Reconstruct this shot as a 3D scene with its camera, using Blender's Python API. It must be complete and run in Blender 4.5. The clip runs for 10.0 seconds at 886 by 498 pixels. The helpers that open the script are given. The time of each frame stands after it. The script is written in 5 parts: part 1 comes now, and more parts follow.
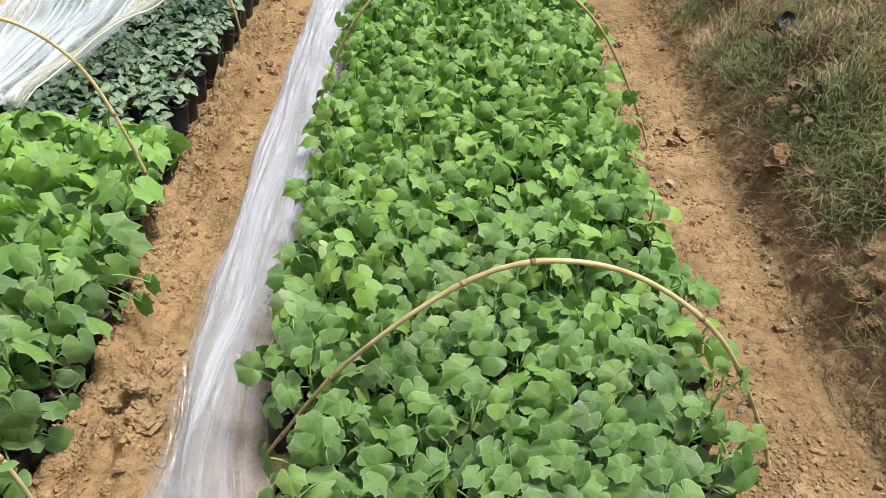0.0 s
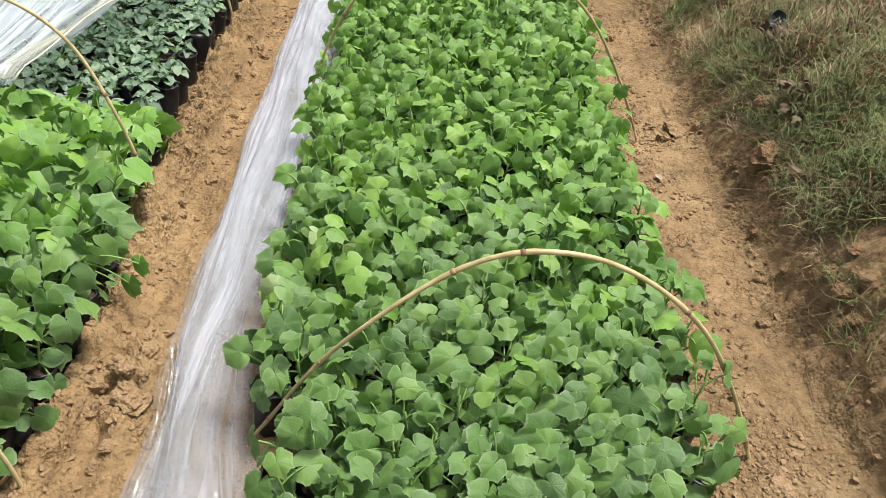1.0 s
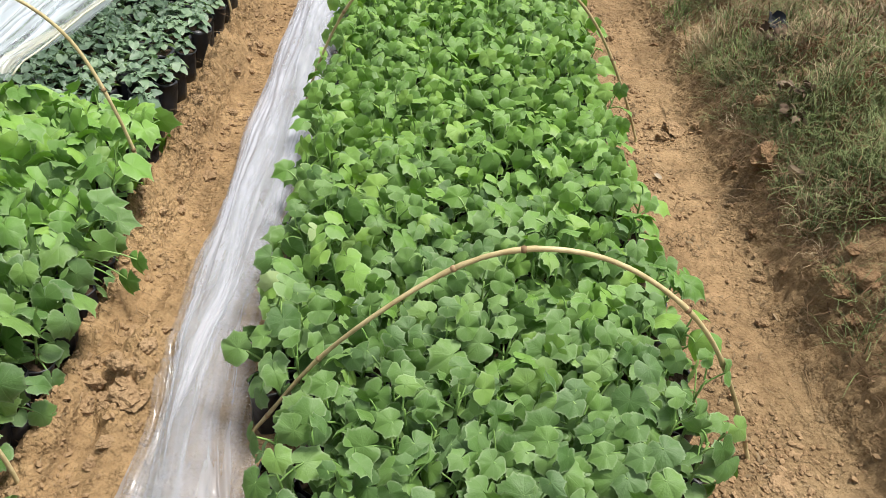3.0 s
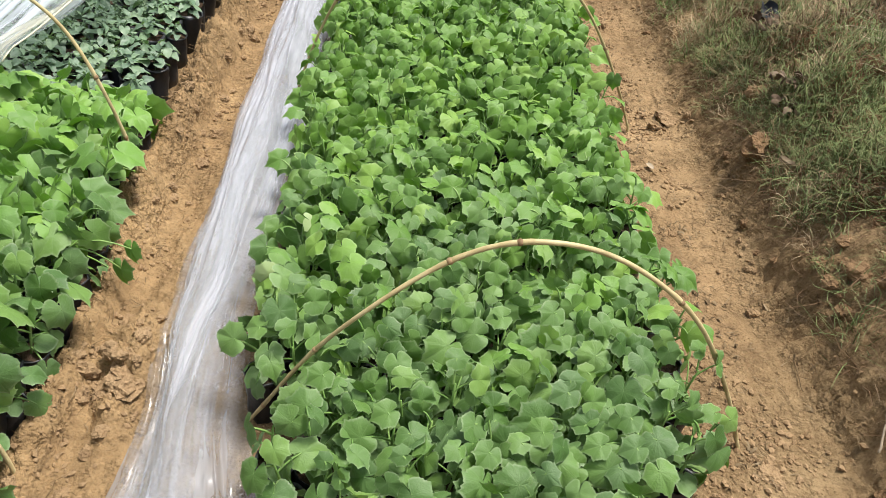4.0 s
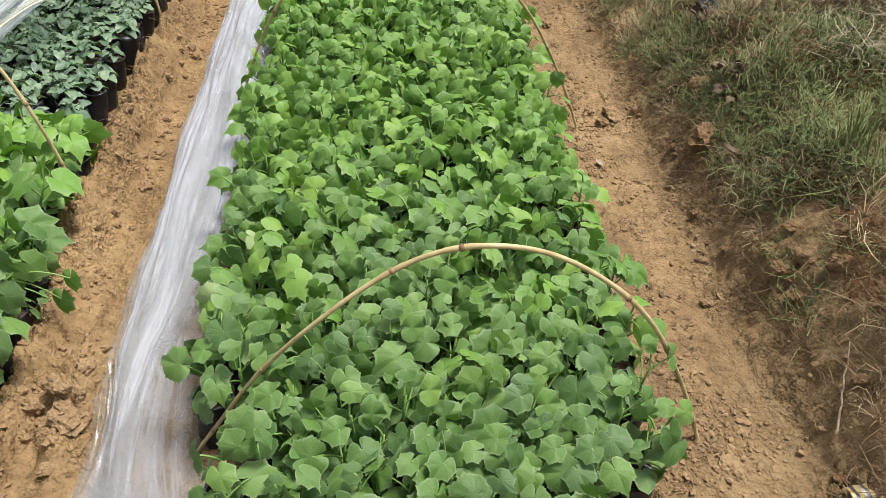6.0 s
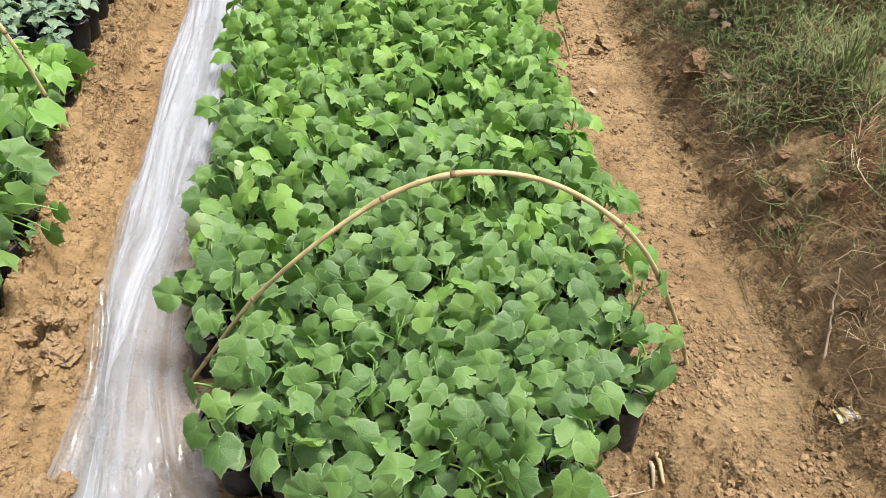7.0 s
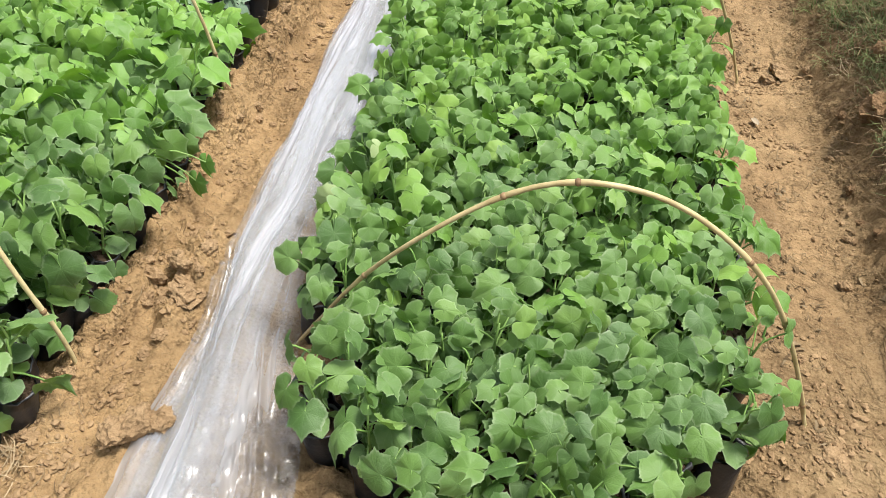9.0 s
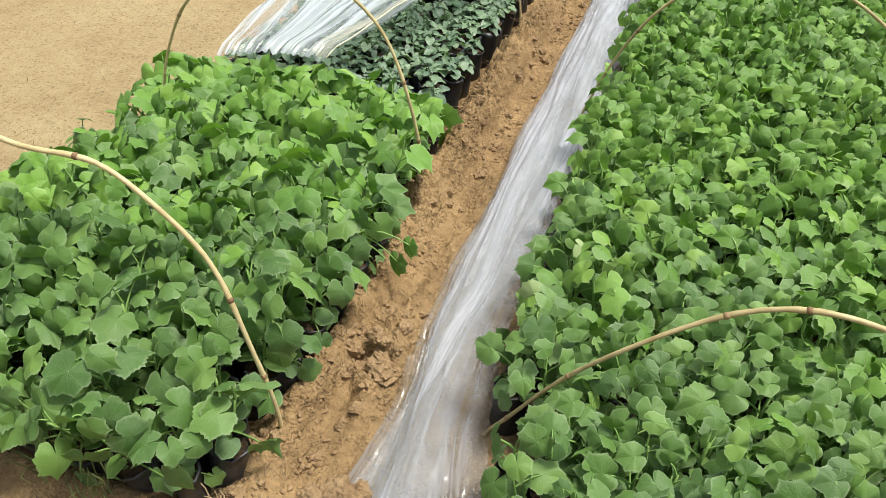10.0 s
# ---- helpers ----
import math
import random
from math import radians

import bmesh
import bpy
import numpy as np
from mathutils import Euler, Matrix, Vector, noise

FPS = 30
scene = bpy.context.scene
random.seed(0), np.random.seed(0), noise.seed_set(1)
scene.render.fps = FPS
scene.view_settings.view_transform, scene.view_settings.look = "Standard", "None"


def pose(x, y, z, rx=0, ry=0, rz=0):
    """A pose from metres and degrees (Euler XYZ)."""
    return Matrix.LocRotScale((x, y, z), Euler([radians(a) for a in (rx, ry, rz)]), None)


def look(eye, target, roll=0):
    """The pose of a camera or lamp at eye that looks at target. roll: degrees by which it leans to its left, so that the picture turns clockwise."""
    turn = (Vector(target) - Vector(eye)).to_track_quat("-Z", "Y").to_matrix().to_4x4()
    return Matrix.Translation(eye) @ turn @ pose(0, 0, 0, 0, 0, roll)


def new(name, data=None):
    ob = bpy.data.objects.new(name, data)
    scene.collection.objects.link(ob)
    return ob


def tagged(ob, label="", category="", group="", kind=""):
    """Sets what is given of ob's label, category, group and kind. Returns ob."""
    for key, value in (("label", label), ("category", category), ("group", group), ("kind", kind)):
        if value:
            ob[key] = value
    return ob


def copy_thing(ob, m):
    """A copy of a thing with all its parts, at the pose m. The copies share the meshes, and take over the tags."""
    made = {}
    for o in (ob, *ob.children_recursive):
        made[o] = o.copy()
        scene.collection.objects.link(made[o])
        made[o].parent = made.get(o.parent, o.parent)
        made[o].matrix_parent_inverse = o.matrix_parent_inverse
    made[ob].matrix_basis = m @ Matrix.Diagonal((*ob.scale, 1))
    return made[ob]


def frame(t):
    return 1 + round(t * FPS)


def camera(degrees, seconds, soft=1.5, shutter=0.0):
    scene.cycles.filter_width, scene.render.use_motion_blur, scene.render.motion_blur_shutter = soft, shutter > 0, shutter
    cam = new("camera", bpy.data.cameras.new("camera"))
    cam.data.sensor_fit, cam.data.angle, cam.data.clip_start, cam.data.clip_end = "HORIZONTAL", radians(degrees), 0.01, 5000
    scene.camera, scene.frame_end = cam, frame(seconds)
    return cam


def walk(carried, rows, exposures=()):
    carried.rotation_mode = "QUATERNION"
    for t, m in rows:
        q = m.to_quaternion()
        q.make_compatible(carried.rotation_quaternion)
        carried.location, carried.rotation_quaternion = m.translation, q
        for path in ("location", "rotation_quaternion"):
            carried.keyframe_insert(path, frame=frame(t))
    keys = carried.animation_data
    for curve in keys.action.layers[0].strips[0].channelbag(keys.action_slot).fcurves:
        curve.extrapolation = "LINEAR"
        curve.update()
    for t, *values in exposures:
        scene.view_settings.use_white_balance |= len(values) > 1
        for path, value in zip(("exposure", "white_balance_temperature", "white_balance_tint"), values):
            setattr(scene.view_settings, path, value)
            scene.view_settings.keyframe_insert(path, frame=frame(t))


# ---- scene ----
cam = camera(57.3, 10.0, soft=0.85)
PATH = [
    (0, (-0.152, -1.102, 1.369), (-0.154, 0.509, 0.184), 0.5),
    (0.5, (-0.159, -1.109, 1.373), (-0.166, 0.489, 0.171), 1.3),
    (1, (-0.163, -1.111, 1.373), (-0.127, 0.485, 0.168), 2.7),
    (1.5, (-0.162, -1.106, 1.37), (-0.13, 0.481, 0.154), 2.7),
    (2, (-0.171, -1.106, 1.373), (-0.164, 0.493, 0.171), 3.0),
    (2.5, (-0.168, -1.109, 1.371), (-0.137, 0.488, 0.167), 2.9),
    (2.7, (-0.164, -1.114, 1.365), (-0.121, 0.484, 0.164), 2.9),
    (3.8, (-0.189, -1.102, 1.369), (-0.155, 0.476, 0.139), 4.0),
    (4, (-0.185, -1.108, 1.381), (-0.11, 0.464, 0.147), 4.1),
    (4.5, (-0.162, -1.114, 1.389), (0.039, 0.524, 0.259), 4.6),
    (5, (-0.139, -1.103, 1.408), (0.026, 0.636, 0.434), 3.9),
    (5.5, (-0.134, -1.104, 1.405), (0.046, 0.612, 0.394), 3.6),
    (6, (-0.134, -1.089, 1.37), (0.015, 0.491, 0.152), 2.2),
    (6.2, (-0.122, -1.087, 1.355), (0.028, 0.468, 0.106), 2.2),
    (7.3, (-0.132, -1.097, 1.352), (0.043, 0.368, 0.002), 2.5),
    (7.5, (-0.131, -1.104, 1.352), (0.057, 0.364, 0.005), 2.7),
    (8, (-0.119, -1.104, 1.35), (0.073, 0.348, -0.012), 2.8),
    (8.5, (-0.089, -1.103, 1.343), (0.054, 0.362, -0.011), 3.3),
    (9, (-0.08, -1.08, 1.334), (-0.265, 0.39, -0.01), 2.8),
    (9.5, (-0.151, -1.096, 1.362), (-0.604, 0.367, 0.075), 1.2),
    (10, (-0.255, -1.123, 1.395), (-0.752, 0.386, 0.181), 1.3),
]
walk(cam, [(t, look(eye, target, roll)) for t, eye, target, roll in PATH],
     exposures=[(0, 0.8, 6400, 9.0), (4, 0.82, 6400, 9.0), (4.5, 0.85, 6400, 9.0), (5, 0.71, 6400, 9.0), (5.5, 0.57, 6400, 9.0), (6.2, 0.75, 6400, 9.0), (7.5, 1.06, 6400, 9.0), (8.5, 1.09, 6400, 9.0), (9.0, 0.95, 6430, 8.0), (9.5, 0.74, 6480, 6.0), (10, 0.65, 6520, 4.8)])
# ---- light ----
SUN_EL, SUN_AZ = radians(71), radians(75)
world = bpy.data.worlds.new("sky")
world.use_nodes = True
scene.world = world
wn, wl = world.node_tree.nodes, world.node_tree.links
sky = wn.new("ShaderNodeTexSky")
sky.sky_type, sky.sun_disc = "NISHITA", False
sky.sun_elevation, sky.sun_rotation = SUN_EL, SUN_AZ
sky.dust_density, sky.air_density = 4.0, 1.2
pale = wn.new("ShaderNodeHueSaturation")
pale.inputs["Saturation"].default_value = 0.35
wl.new(sky.outputs["Color"], pale.inputs["Color"])
wl.new(pale.outputs["Color"], wn["Background"].inputs["Color"])
wn["Background"].inputs["Strength"].default_value = 0.108
sun = new("sun", bpy.data.lights.new("sun", "SUN"))
sun.data.energy, sun.data.angle, sun.data.color = 2.95, radians(14), (1.0, 0.95, 0.87)
sun.matrix_world = look((0, 0, 0), (-math.sin(SUN_AZ) * math.cos(SUN_EL), -math.cos(SUN_AZ) * math.cos(SUN_EL), -math.sin(SUN_EL)))


# ---- materials ----
class Mat:
    """A small wrapper for node materials."""

    def __init__(self, name, rough=0.8, spec=0.3):
        self.m = bpy.data.materials.new(name)
        self.m.use_nodes = True
        self.n, self.l = self.m.node_tree.nodes, self.m.node_tree.links
        self.b, self.out = self.n["Principled BSDF"], self.n["Material Output"]
        self.b.inputs["Roughness"].default_value = rough
        self.b.inputs["Specular IOR Level"].default_value = spec

    def node(self, kind, **props):
        nd = self.n.new(kind)
        for k, v in props.items():
            if k == "operation":
                nd.operation = v
            elif k == "data_type":
                nd.data_type = v
            elif k == "blend_type":
                nd.blend_type = v
            elif k == "feature":
                nd.feature = v
        return nd

    def put(self, socket, value):
        if isinstance(value, bpy.types.NodeSocket):
            self.l.new(value, socket)
        else:
            socket.default_value = value

    def noise(self, scale, detail=4.0, rough=0.6, vec=None, stretch=None):
        nd = self.n.new("ShaderNodeTexNoise")
        nd.inputs["Scale"].default_value, nd.inputs["Detail"].default_value, nd.inputs["Roughness"].default_value = scale, detail, rough
        if vec is None:
            vec = self.coord()
        if stretch:
            mp = self.n.new("ShaderNodeMapping")
            mp.inputs["Scale"].default_value = stretch
            self.l.new(vec, mp.inputs["Vector"])
            vec = mp.outputs["Vector"]
        self.l.new(vec, nd.inputs["Vector"])
        return nd.outputs["Fac"]

    def coord(self):
        return self.n.new("ShaderNodeNewGeometry").outputs["Position"]

    def math(self, op, a, b=0.0, clamp=False):
        nd = self.n.new("ShaderNodeMath")
        nd.operation, nd.use_clamp = op, clamp
        self.put(nd.inputs[0], a)
        self.put(nd.inputs[1], b)
        return nd.outputs[0]

    def ramp(self, fac, *stops):
        nd = self.n.new("ShaderNodeValToRGB")
        el = nd.color_ramp.elements
        while len(el) < len(stops):
            el.new(0.5)
        for e, (p, c) in zip(el, stops):
            e.position, e.color = p, (*c, 1) if not isinstance(c, float) else (c, c, c, 1)
        self.l.new(fac, nd.inputs["Fac"])
        return nd.outputs["Color"]

    def mix(self, fac, a, b, how="MIX"):
        nd = self.n.new("ShaderNodeMix")
        nd.data_type, nd.blend_type = "RGBA", how
        self.put(nd.inputs["Factor"], fac)
        self.put(nd.inputs["A"], a if isinstance(a, bpy.types.NodeSocket) else (*a, 1))
        self.put(nd.inputs["B"], b if isinstance(b, bpy.types.NodeSocket) else (*b, 1))
        return nd.outputs["Result"]

    def vary(self):
        """A random value of its own for each object and each loose piece."""
        a = self.n.new("ShaderNodeObjectInfo").outputs["Random"]
        b = self.n.new("ShaderNodeNewGeometry").outputs["Random Per Island"]
        return self.math("FRACT", self.math("ADD", a, b))

    def bump(self, height, strength, distance=0.01):
        nd = self.n.new("ShaderNodeBump")
        nd.inputs["Strength"].default_value, nd.inputs["Distance"].default_value = strength, distance
        self.l.new(height, nd.inputs["Height"])
        self.l.new(nd.outputs["Normal"], self.b.inputs["Normal"])
        return nd.outputs["Normal"]

    def color(self, value):
        self.put(self.b.inputs["Base Color"], value if isinstance(value, bpy.types.NodeSocket) else (*value, 1))


def soil_material(name, light, mid, dark, relief=1.0, dry=None):
    k = Mat(name, 0.93, 0.15)
    big, small, fine = k.noise(2.3, 5), k.noise(19, 6, 0.7), k.noise(140, 4, 0.7)
    tone = k.math("ADD", k.math("MULTIPLY", big, 0.55), k.math("MULTIPLY", small, 0.45))
    c = k.ramp(tone, (0.34, dark), (0.5, mid), (0.66, light))
    if dry:
        sep = k.n.new("ShaderNodeSeparateXYZ")
        k.l.new(k.coord(), sep.inputs[0])
        wander = k.math("MULTIPLY", k.math("SUBTRACT", k.noise(3.2, 6, 0.65), 0.5), 1.8)
        west = k.math("MULTIPLY", k.math("SUBTRACT", -1.9, sep.outputs[0]), 4.0)
        north = k.math("MULTIPLY", k.math("SUBTRACT", sep.outputs[1], 4.1), 0.9)
        amount = k.math("ADD", k.math("MAXIMUM", west, north), wander, clamp=True)
        # Soil made paler along the left path, in uneven patches.
        left_strip = k.math("SUBTRACT", 1.6, k.math("MULTIPLY", k.math("ABSOLUTE", k.math("ADD", sep.outputs[0], 0.9)), 6.0), clamp=True)
        left_pale = k.math("MULTIPLY", left_strip, k.ramp(k.noise(4.5, 5, 0.6), (0.36, 0.65), (0.6, 1.0)))
        c = k.mix(left_pale, c, k.mix(1.0, c, (1.55, 1.51, 1.44), "MULTIPLY"))
        lane = k.math("SUBTRACT", 1.5, k.math("MULTIPLY", k.math("ABSOLUTE", k.math("SUBTRACT", sep.outputs[0], 0.62)), 8.0), clamp=True)
        lane = k.math("MULTIPLY", lane, k.math("MULTIPLY", k.math("SUBTRACT", sep.outputs[1], 0.1), 2.5, clamp=True))
        trodden = k.math("MULTIPLY", lane, k.ramp(k.noise(5.5, 5, 0.65), (0.34, 0.3), (0.58, 1.0)))
        c = k.mix(trodden, c, k.mix(1.0, c, (1.5, 1.48, 1.5), "MULTIPLY"))
        c = k.mix(amount, c, k.ramp(tone, (0.34, dry[2]), (0.5, dry[1]), (0.66, dry[0])))
    c = k.mix(k.ramp(fine, (0.42, 0.0), (0.62, 1.0)), c, k.mix(0.45, c, light))
    grit = k.noise(75, 5, 0.75)
    c = k.mix(k.ramp(grit, (0.36, 1.0), (0.46, 0.0)), c, k.mix(0.7, c, dark))
    cells = []
    for scale in (48.0, 115.0):
        vo = k.n.new("ShaderNodeTexVoronoi")
        vo.inputs["Scale"].default_value = scale
        warp = k.n.new("ShaderNodeVectorMath")
        warp.operation = "ADD"
        k.l.new(k.coord(), warp.inputs[0])
        wob = k.n.new("ShaderNodeTexNoise")
        wob.inputs["Scale"].default_value = scale * 0.8
        k.l.new(k.coord(), wob.inputs["Vector"])
        half = k.n.new("ShaderNodeVectorMath")
        half.operation = "SCALE"
        half.inputs["Scale"].default_value = 0.9 / scale
        k.l.new(wob.outputs["Color"], half.inputs[0])
        k.l.new(half.outputs[0], warp.inputs[1])
        k.l.new(warp.outputs[0], vo.inputs["Vector"])
        cells.append(k.math("SUBTRACT", 1.0, vo.outputs["Distance"]))
    patch = k.ramp(k.noise(6.5, 4, 0.6), (0.40, 0.12), (0.58, 1.0))
    if dry:
        patch = k.math("MULTIPLY", patch, k.math("SUBTRACT", 1.0, k.math("MULTIPLY", amount, 0.75)))
    crumb = k.math("MULTIPLY", k.math("ADD", cells[0], k.math("MULTIPLY", cells[1], 0.6)), patch)
    # Cracks between crumbs drawn darker: their shade is put into the colour.
    crack_shade = k.math("MULTIPLY", k.ramp(cells[0], (0.30, 1.0), (0.5, 0.0)), patch)
    c = k.mix(k.math("MULTIPLY", crack_shade, 0.3), c, dark)
    k.color(c)
    k.bump(k.math("ADD", k.math("ADD", k.math("MULTIPLY", crumb, 0.9), k.math("MULTIPLY", small, 0.8)), k.math("ADD", k.math("MULTIPLY", grit, 0.5), k.math("MULTIPLY", fine, 0.25))), relief, 0.016)
    return k.m


def leaf_material(name, stops, vein, rough=0.5, spec=0.35, through_light=0.2, dust=(0.30, 0.36, 0.28), dust_amount=0.35):
    """Leaf tissue: paler veins that fan out from the stalk, dust and a soft sheen; thin enough to let light through."""
    k = Mat(name, rough, spec)
    uv = k.n.new("ShaderNodeUVMap").outputs["UV"]
    sep = k.n.new("ShaderNodeSeparateXYZ")
    k.l.new(uv, sep.inputs[0])
    x, y = sep.outputs[0], sep.outputs[1]
    ang = k.math("ABSOLUTE", k.math("ARCTAN2", x, y))
    rad = k.math("SQRT", k.math("ADD", k.math("MULTIPLY", x, x), k.math("MULTIPLY", y, y)))
    fan = k.math("ABSOLUTE", k.math("SUBTRACT", k.math("PINGPONG", ang, 0.36), 0.0))
    line = k.math("SUBTRACT", 1.0, k.math("MULTIPLY", k.math("MULTIPLY", fan, rad), 40.0), clamp=True)
    side = k.n.new("ShaderNodeTexNoise")
    side.inputs["Scale"].default_value = 9.0
    k.l.new(uv, side.inputs["Vector"])
    c = k.ramp(k.vary(), *stops)
    blotch = k.noise(34, 4, 0.6)
    c = k.mix(k.math("MULTIPLY", blotch, 0.6), c, k.mix(1.0, c, (0.72, 0.8, 0.62), "MULTIPLY"))
    c = k.mix(k.math("MULTIPLY", line, 0.13), c, vein)
    dusty = k.ramp(k.noise(11, 5, 0.7), (0.45, 0.0), (0.7, 1.0))
    c = k.mix(k.math("MULTIPLY", dusty, dust_amount), c, dust)
    # Highlights along the leaf edge, put into the colour as a patchy pale rim.
    edge = k.n.new("ShaderNodeAttribute")
    edge.attribute_name = "rim"
    edge_light = k.math("MULTIPLY", k.ramp(edge.outputs["Fac"], (0.86, 0.0), (0.99, 1.0)), k.ramp(k.noise(26, 3, 0.6), (0.38, 0.1), (0.62, 1.0)))
    c = k.mix(k.math("MULTIPLY", edge_light, 0.58), c, k.mix(0.6, c, (0.42, 0.48, 0.33)))
    k.color(c)
    nrm = k.bump(k.math("ADD", k.math("MULTIPLY", line, -0.25), k.math("ADD", k.math("MULTIPLY", side.outputs["Fac"], 0.8), k.math("MULTIPLY", k.noise(170, 3), 0.2))), 0.24, 0.006)
    tr = k.n.new("ShaderNodeBsdfTranslucent")
    k.put(tr.inputs["Color"], k.mix(1.0, c, (1.25, 1.5, 0.55), "MULTIPLY"))
    sh = k.n.new("ShaderNodeMixShader")
    sh.inputs[0].default_value = through_light
    k.l.new(k.b.outputs[0], sh.inputs[1])
    k.l.new(tr.outputs[0], sh.inputs[2])
    k.l.new(sh.outputs[0], k.out.inputs["Surface"])
    return k.m


def film_material(name, low, high, tint=(0.86, 0.88, 0.9), streak=(14, 1.0, 1), gloss=0.26, span=(0.36, 0.62), bunched=0.0):
    """Thin clear polythene, milky in streaks along its length, with gloss on its folds."""
    k = Mat(name, gloss, 0.6)
    k.color(tint)
    uv = k.n.new("ShaderNodeUVMap").outputs["UV"]
    grain = k.noise(1.0, 4, 0.55, vec=uv, stretch=streak)
    thread = k.noise(1.0, 3, 0.6, vec=uv, stretch=(streak[0] * 3.2, streak[1] * 1.6, 1))
    dirt = k.ramp(k.noise(45, 4, 0.7), (0.62, 0.0), (0.72, 1.0))
    milk = k.math("ADD", k.math("MULTIPLY", grain, 0.72), k.math("MULTIPLY", thread, 0.28))
    k.bump(k.math("ADD", k.math("MULTIPLY", thread, 0.6), k.math("MULTIPLY", k.noise(40, 3, 0.7), 0.15)), 0.2, 0.008)
    tl = k.n.new("ShaderNodeBsdfTranslucent")
    tl.inputs["Color"].default_value = (*tint, 1)
    body = k.n.new("ShaderNodeMixShader")
    body.inputs[0].default_value = 0.4
    k.l.new(k.b.outputs[0], body.inputs[1])
    k.l.new(tl.outputs[0], body.inputs[2])
    clear = k.n.new("ShaderNodeBsdfTransparent")
    k.put(clear.inputs["Color"], k.mix(dirt, (0.97, 0.98, 0.98), (0.55, 0.5, 0.43)))
    sh = k.n.new("ShaderNodeMixShader")
    cover = k.ramp(milk, (span[0], low), (span[1], high))
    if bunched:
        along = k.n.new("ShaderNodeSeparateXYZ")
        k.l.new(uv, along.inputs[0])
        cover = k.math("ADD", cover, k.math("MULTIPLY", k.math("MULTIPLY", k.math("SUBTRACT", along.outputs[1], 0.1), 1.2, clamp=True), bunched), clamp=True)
    k.put(sh.inputs[0], cover)
    k.l.new(clear.outputs[0], sh.inputs[1])
    k.l.new(body.outputs[0], sh.inputs[2])
    shine = k.n.new("ShaderNodeBsdfGlossy")
    shine.inputs["Roughness"].default_value = 0.2
    k.l.new(k.b.inputs["Normal"].links[0].from_socket, shine.inputs["Normal"])
    wet = k.n.new("ShaderNodeMixShader")
    wet.inputs[0].default_value = 0.05
    k.l.new(sh.outputs[0], wet.inputs[1])
    k.l.new(shine.outputs[0], wet.inputs[2])
    k.l.new(wet.outputs[0], k.out.inputs["Surface"])
    return k.m


def plain_material(name, stops, rough, spec, scale, bump=0.3, stretch=None, metal=0.0):
    k = Mat(name, rough, spec)
    f = k.noise(scale, 5, 0.6, stretch=stretch)
    v = k.vary()
    k.color(k.ramp(k.math("ADD", k.math("MULTIPLY", f, 0.6), k.math("MULTIPLY", v, 0.4)), *stops))
    k.b.inputs["Metallic"].default_value = metal
    k.bump(f, bump, 0.004)
    return k.m


M_SOIL = soil_material("sandy_clay", (0.292, 0.203, 0.108), (0.21, 0.138, 0.07), (0.128, 0.08, 0.04), 0.85,
                       dry=((0.44, 0.355, 0.205), (0.375, 0.287, 0.157), (0.28, 0.20, 0.105)))
M_BANK = soil_material("bank_earth", (0.25, 0.146, 0.074), (0.155, 0.088, 0.043), (0.078, 0.044, 0.022))
M_CLOD = soil_material("crumbly_clay", (0.37, 0.255, 0.145), (0.285, 0.187, 0.10), (0.19, 0.118, 0.062), 0.8)
M_BANKCLOD = soil_material("bank_clay", (0.29, 0.185, 0.10), (0.21, 0.128, 0.066), (0.13, 0.075, 0.038), 0.8)
M_CRUMB = soil_material("earth_crumbs", (0.335, 0.23, 0.13), (0.26, 0.17, 0.09), (0.195, 0.124, 0.066), 0.08)
M_POTTING = soil_material("potting_soil", (0.12, 0.08, 0.05), (0.07, 0.045, 0.03), (0.035, 0.022, 0.015))
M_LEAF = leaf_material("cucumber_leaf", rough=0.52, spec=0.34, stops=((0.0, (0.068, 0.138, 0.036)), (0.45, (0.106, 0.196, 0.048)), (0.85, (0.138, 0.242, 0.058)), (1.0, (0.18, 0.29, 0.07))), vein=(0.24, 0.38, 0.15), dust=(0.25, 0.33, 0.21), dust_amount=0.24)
# Brighter, yellower leaf copies: light through the farther plants put into the colour.
M_LITLEAF = leaf_material("lit_cucumber_leaf", rough=0.5, spec=0.34, stops=((0.0, (0.088, 0.178, 0.033)), (0.45, (0.135, 0.258, 0.044)), (0.85, (0.18, 0.315, 0.056)), (1.0, (0.235, 0.37, 0.076))), vein=(0.26, 0.40, 0.13), dust=(0.27, 0.34, 0.23), dust_amount=0.15)
M_FRESHLITLEAF = leaf_material("fresh_lit_cucumber_leaf", rough=0.5, spec=0.34, stops=((0.0, (0.10, 0.202, 0.039)), (0.45, (0.152, 0.292, 0.05)), (0.85, (0.20, 0.352, 0.06)), (1.0, (0.25, 0.405, 0.075))), vein=(0.22, 0.37, 0.12), dust=(0.27, 0.34, 0.23), dust_amount=0.14)
M_YOUNG = leaf_material("pale_young_leaf", ((0.0, (0.34, 0.43, 0.19)), (1.0, (0.42, 0.50, 0.25))), (0.5, 0.6, 0.35))
M_STEM = plain_material("green_stalk", ((0.2, (0.12, 0.24, 0.05)), (0.8, (0.24, 0.36, 0.11))), 0.5, 0.3, 40)
M_STEM_DARK = plain_material("dull_green_stalk", ((0.2, (0.06, 0.11, 0.05)), (0.8, (0.12, 0.19, 0.09))), 0.5, 0.3, 40)
M_DARKLEAF = leaf_material("blue_green_leaf", ((0.0, (0.088, 0.15, 0.092)), (0.6, (0.142, 0.225, 0.138)), (1.0, (0.22, 0.31, 0.185))), (0.16, 0.24, 0.13), 0.42, 0.42, 0.2, (0.30, 0.35, 0.31), 0.38)
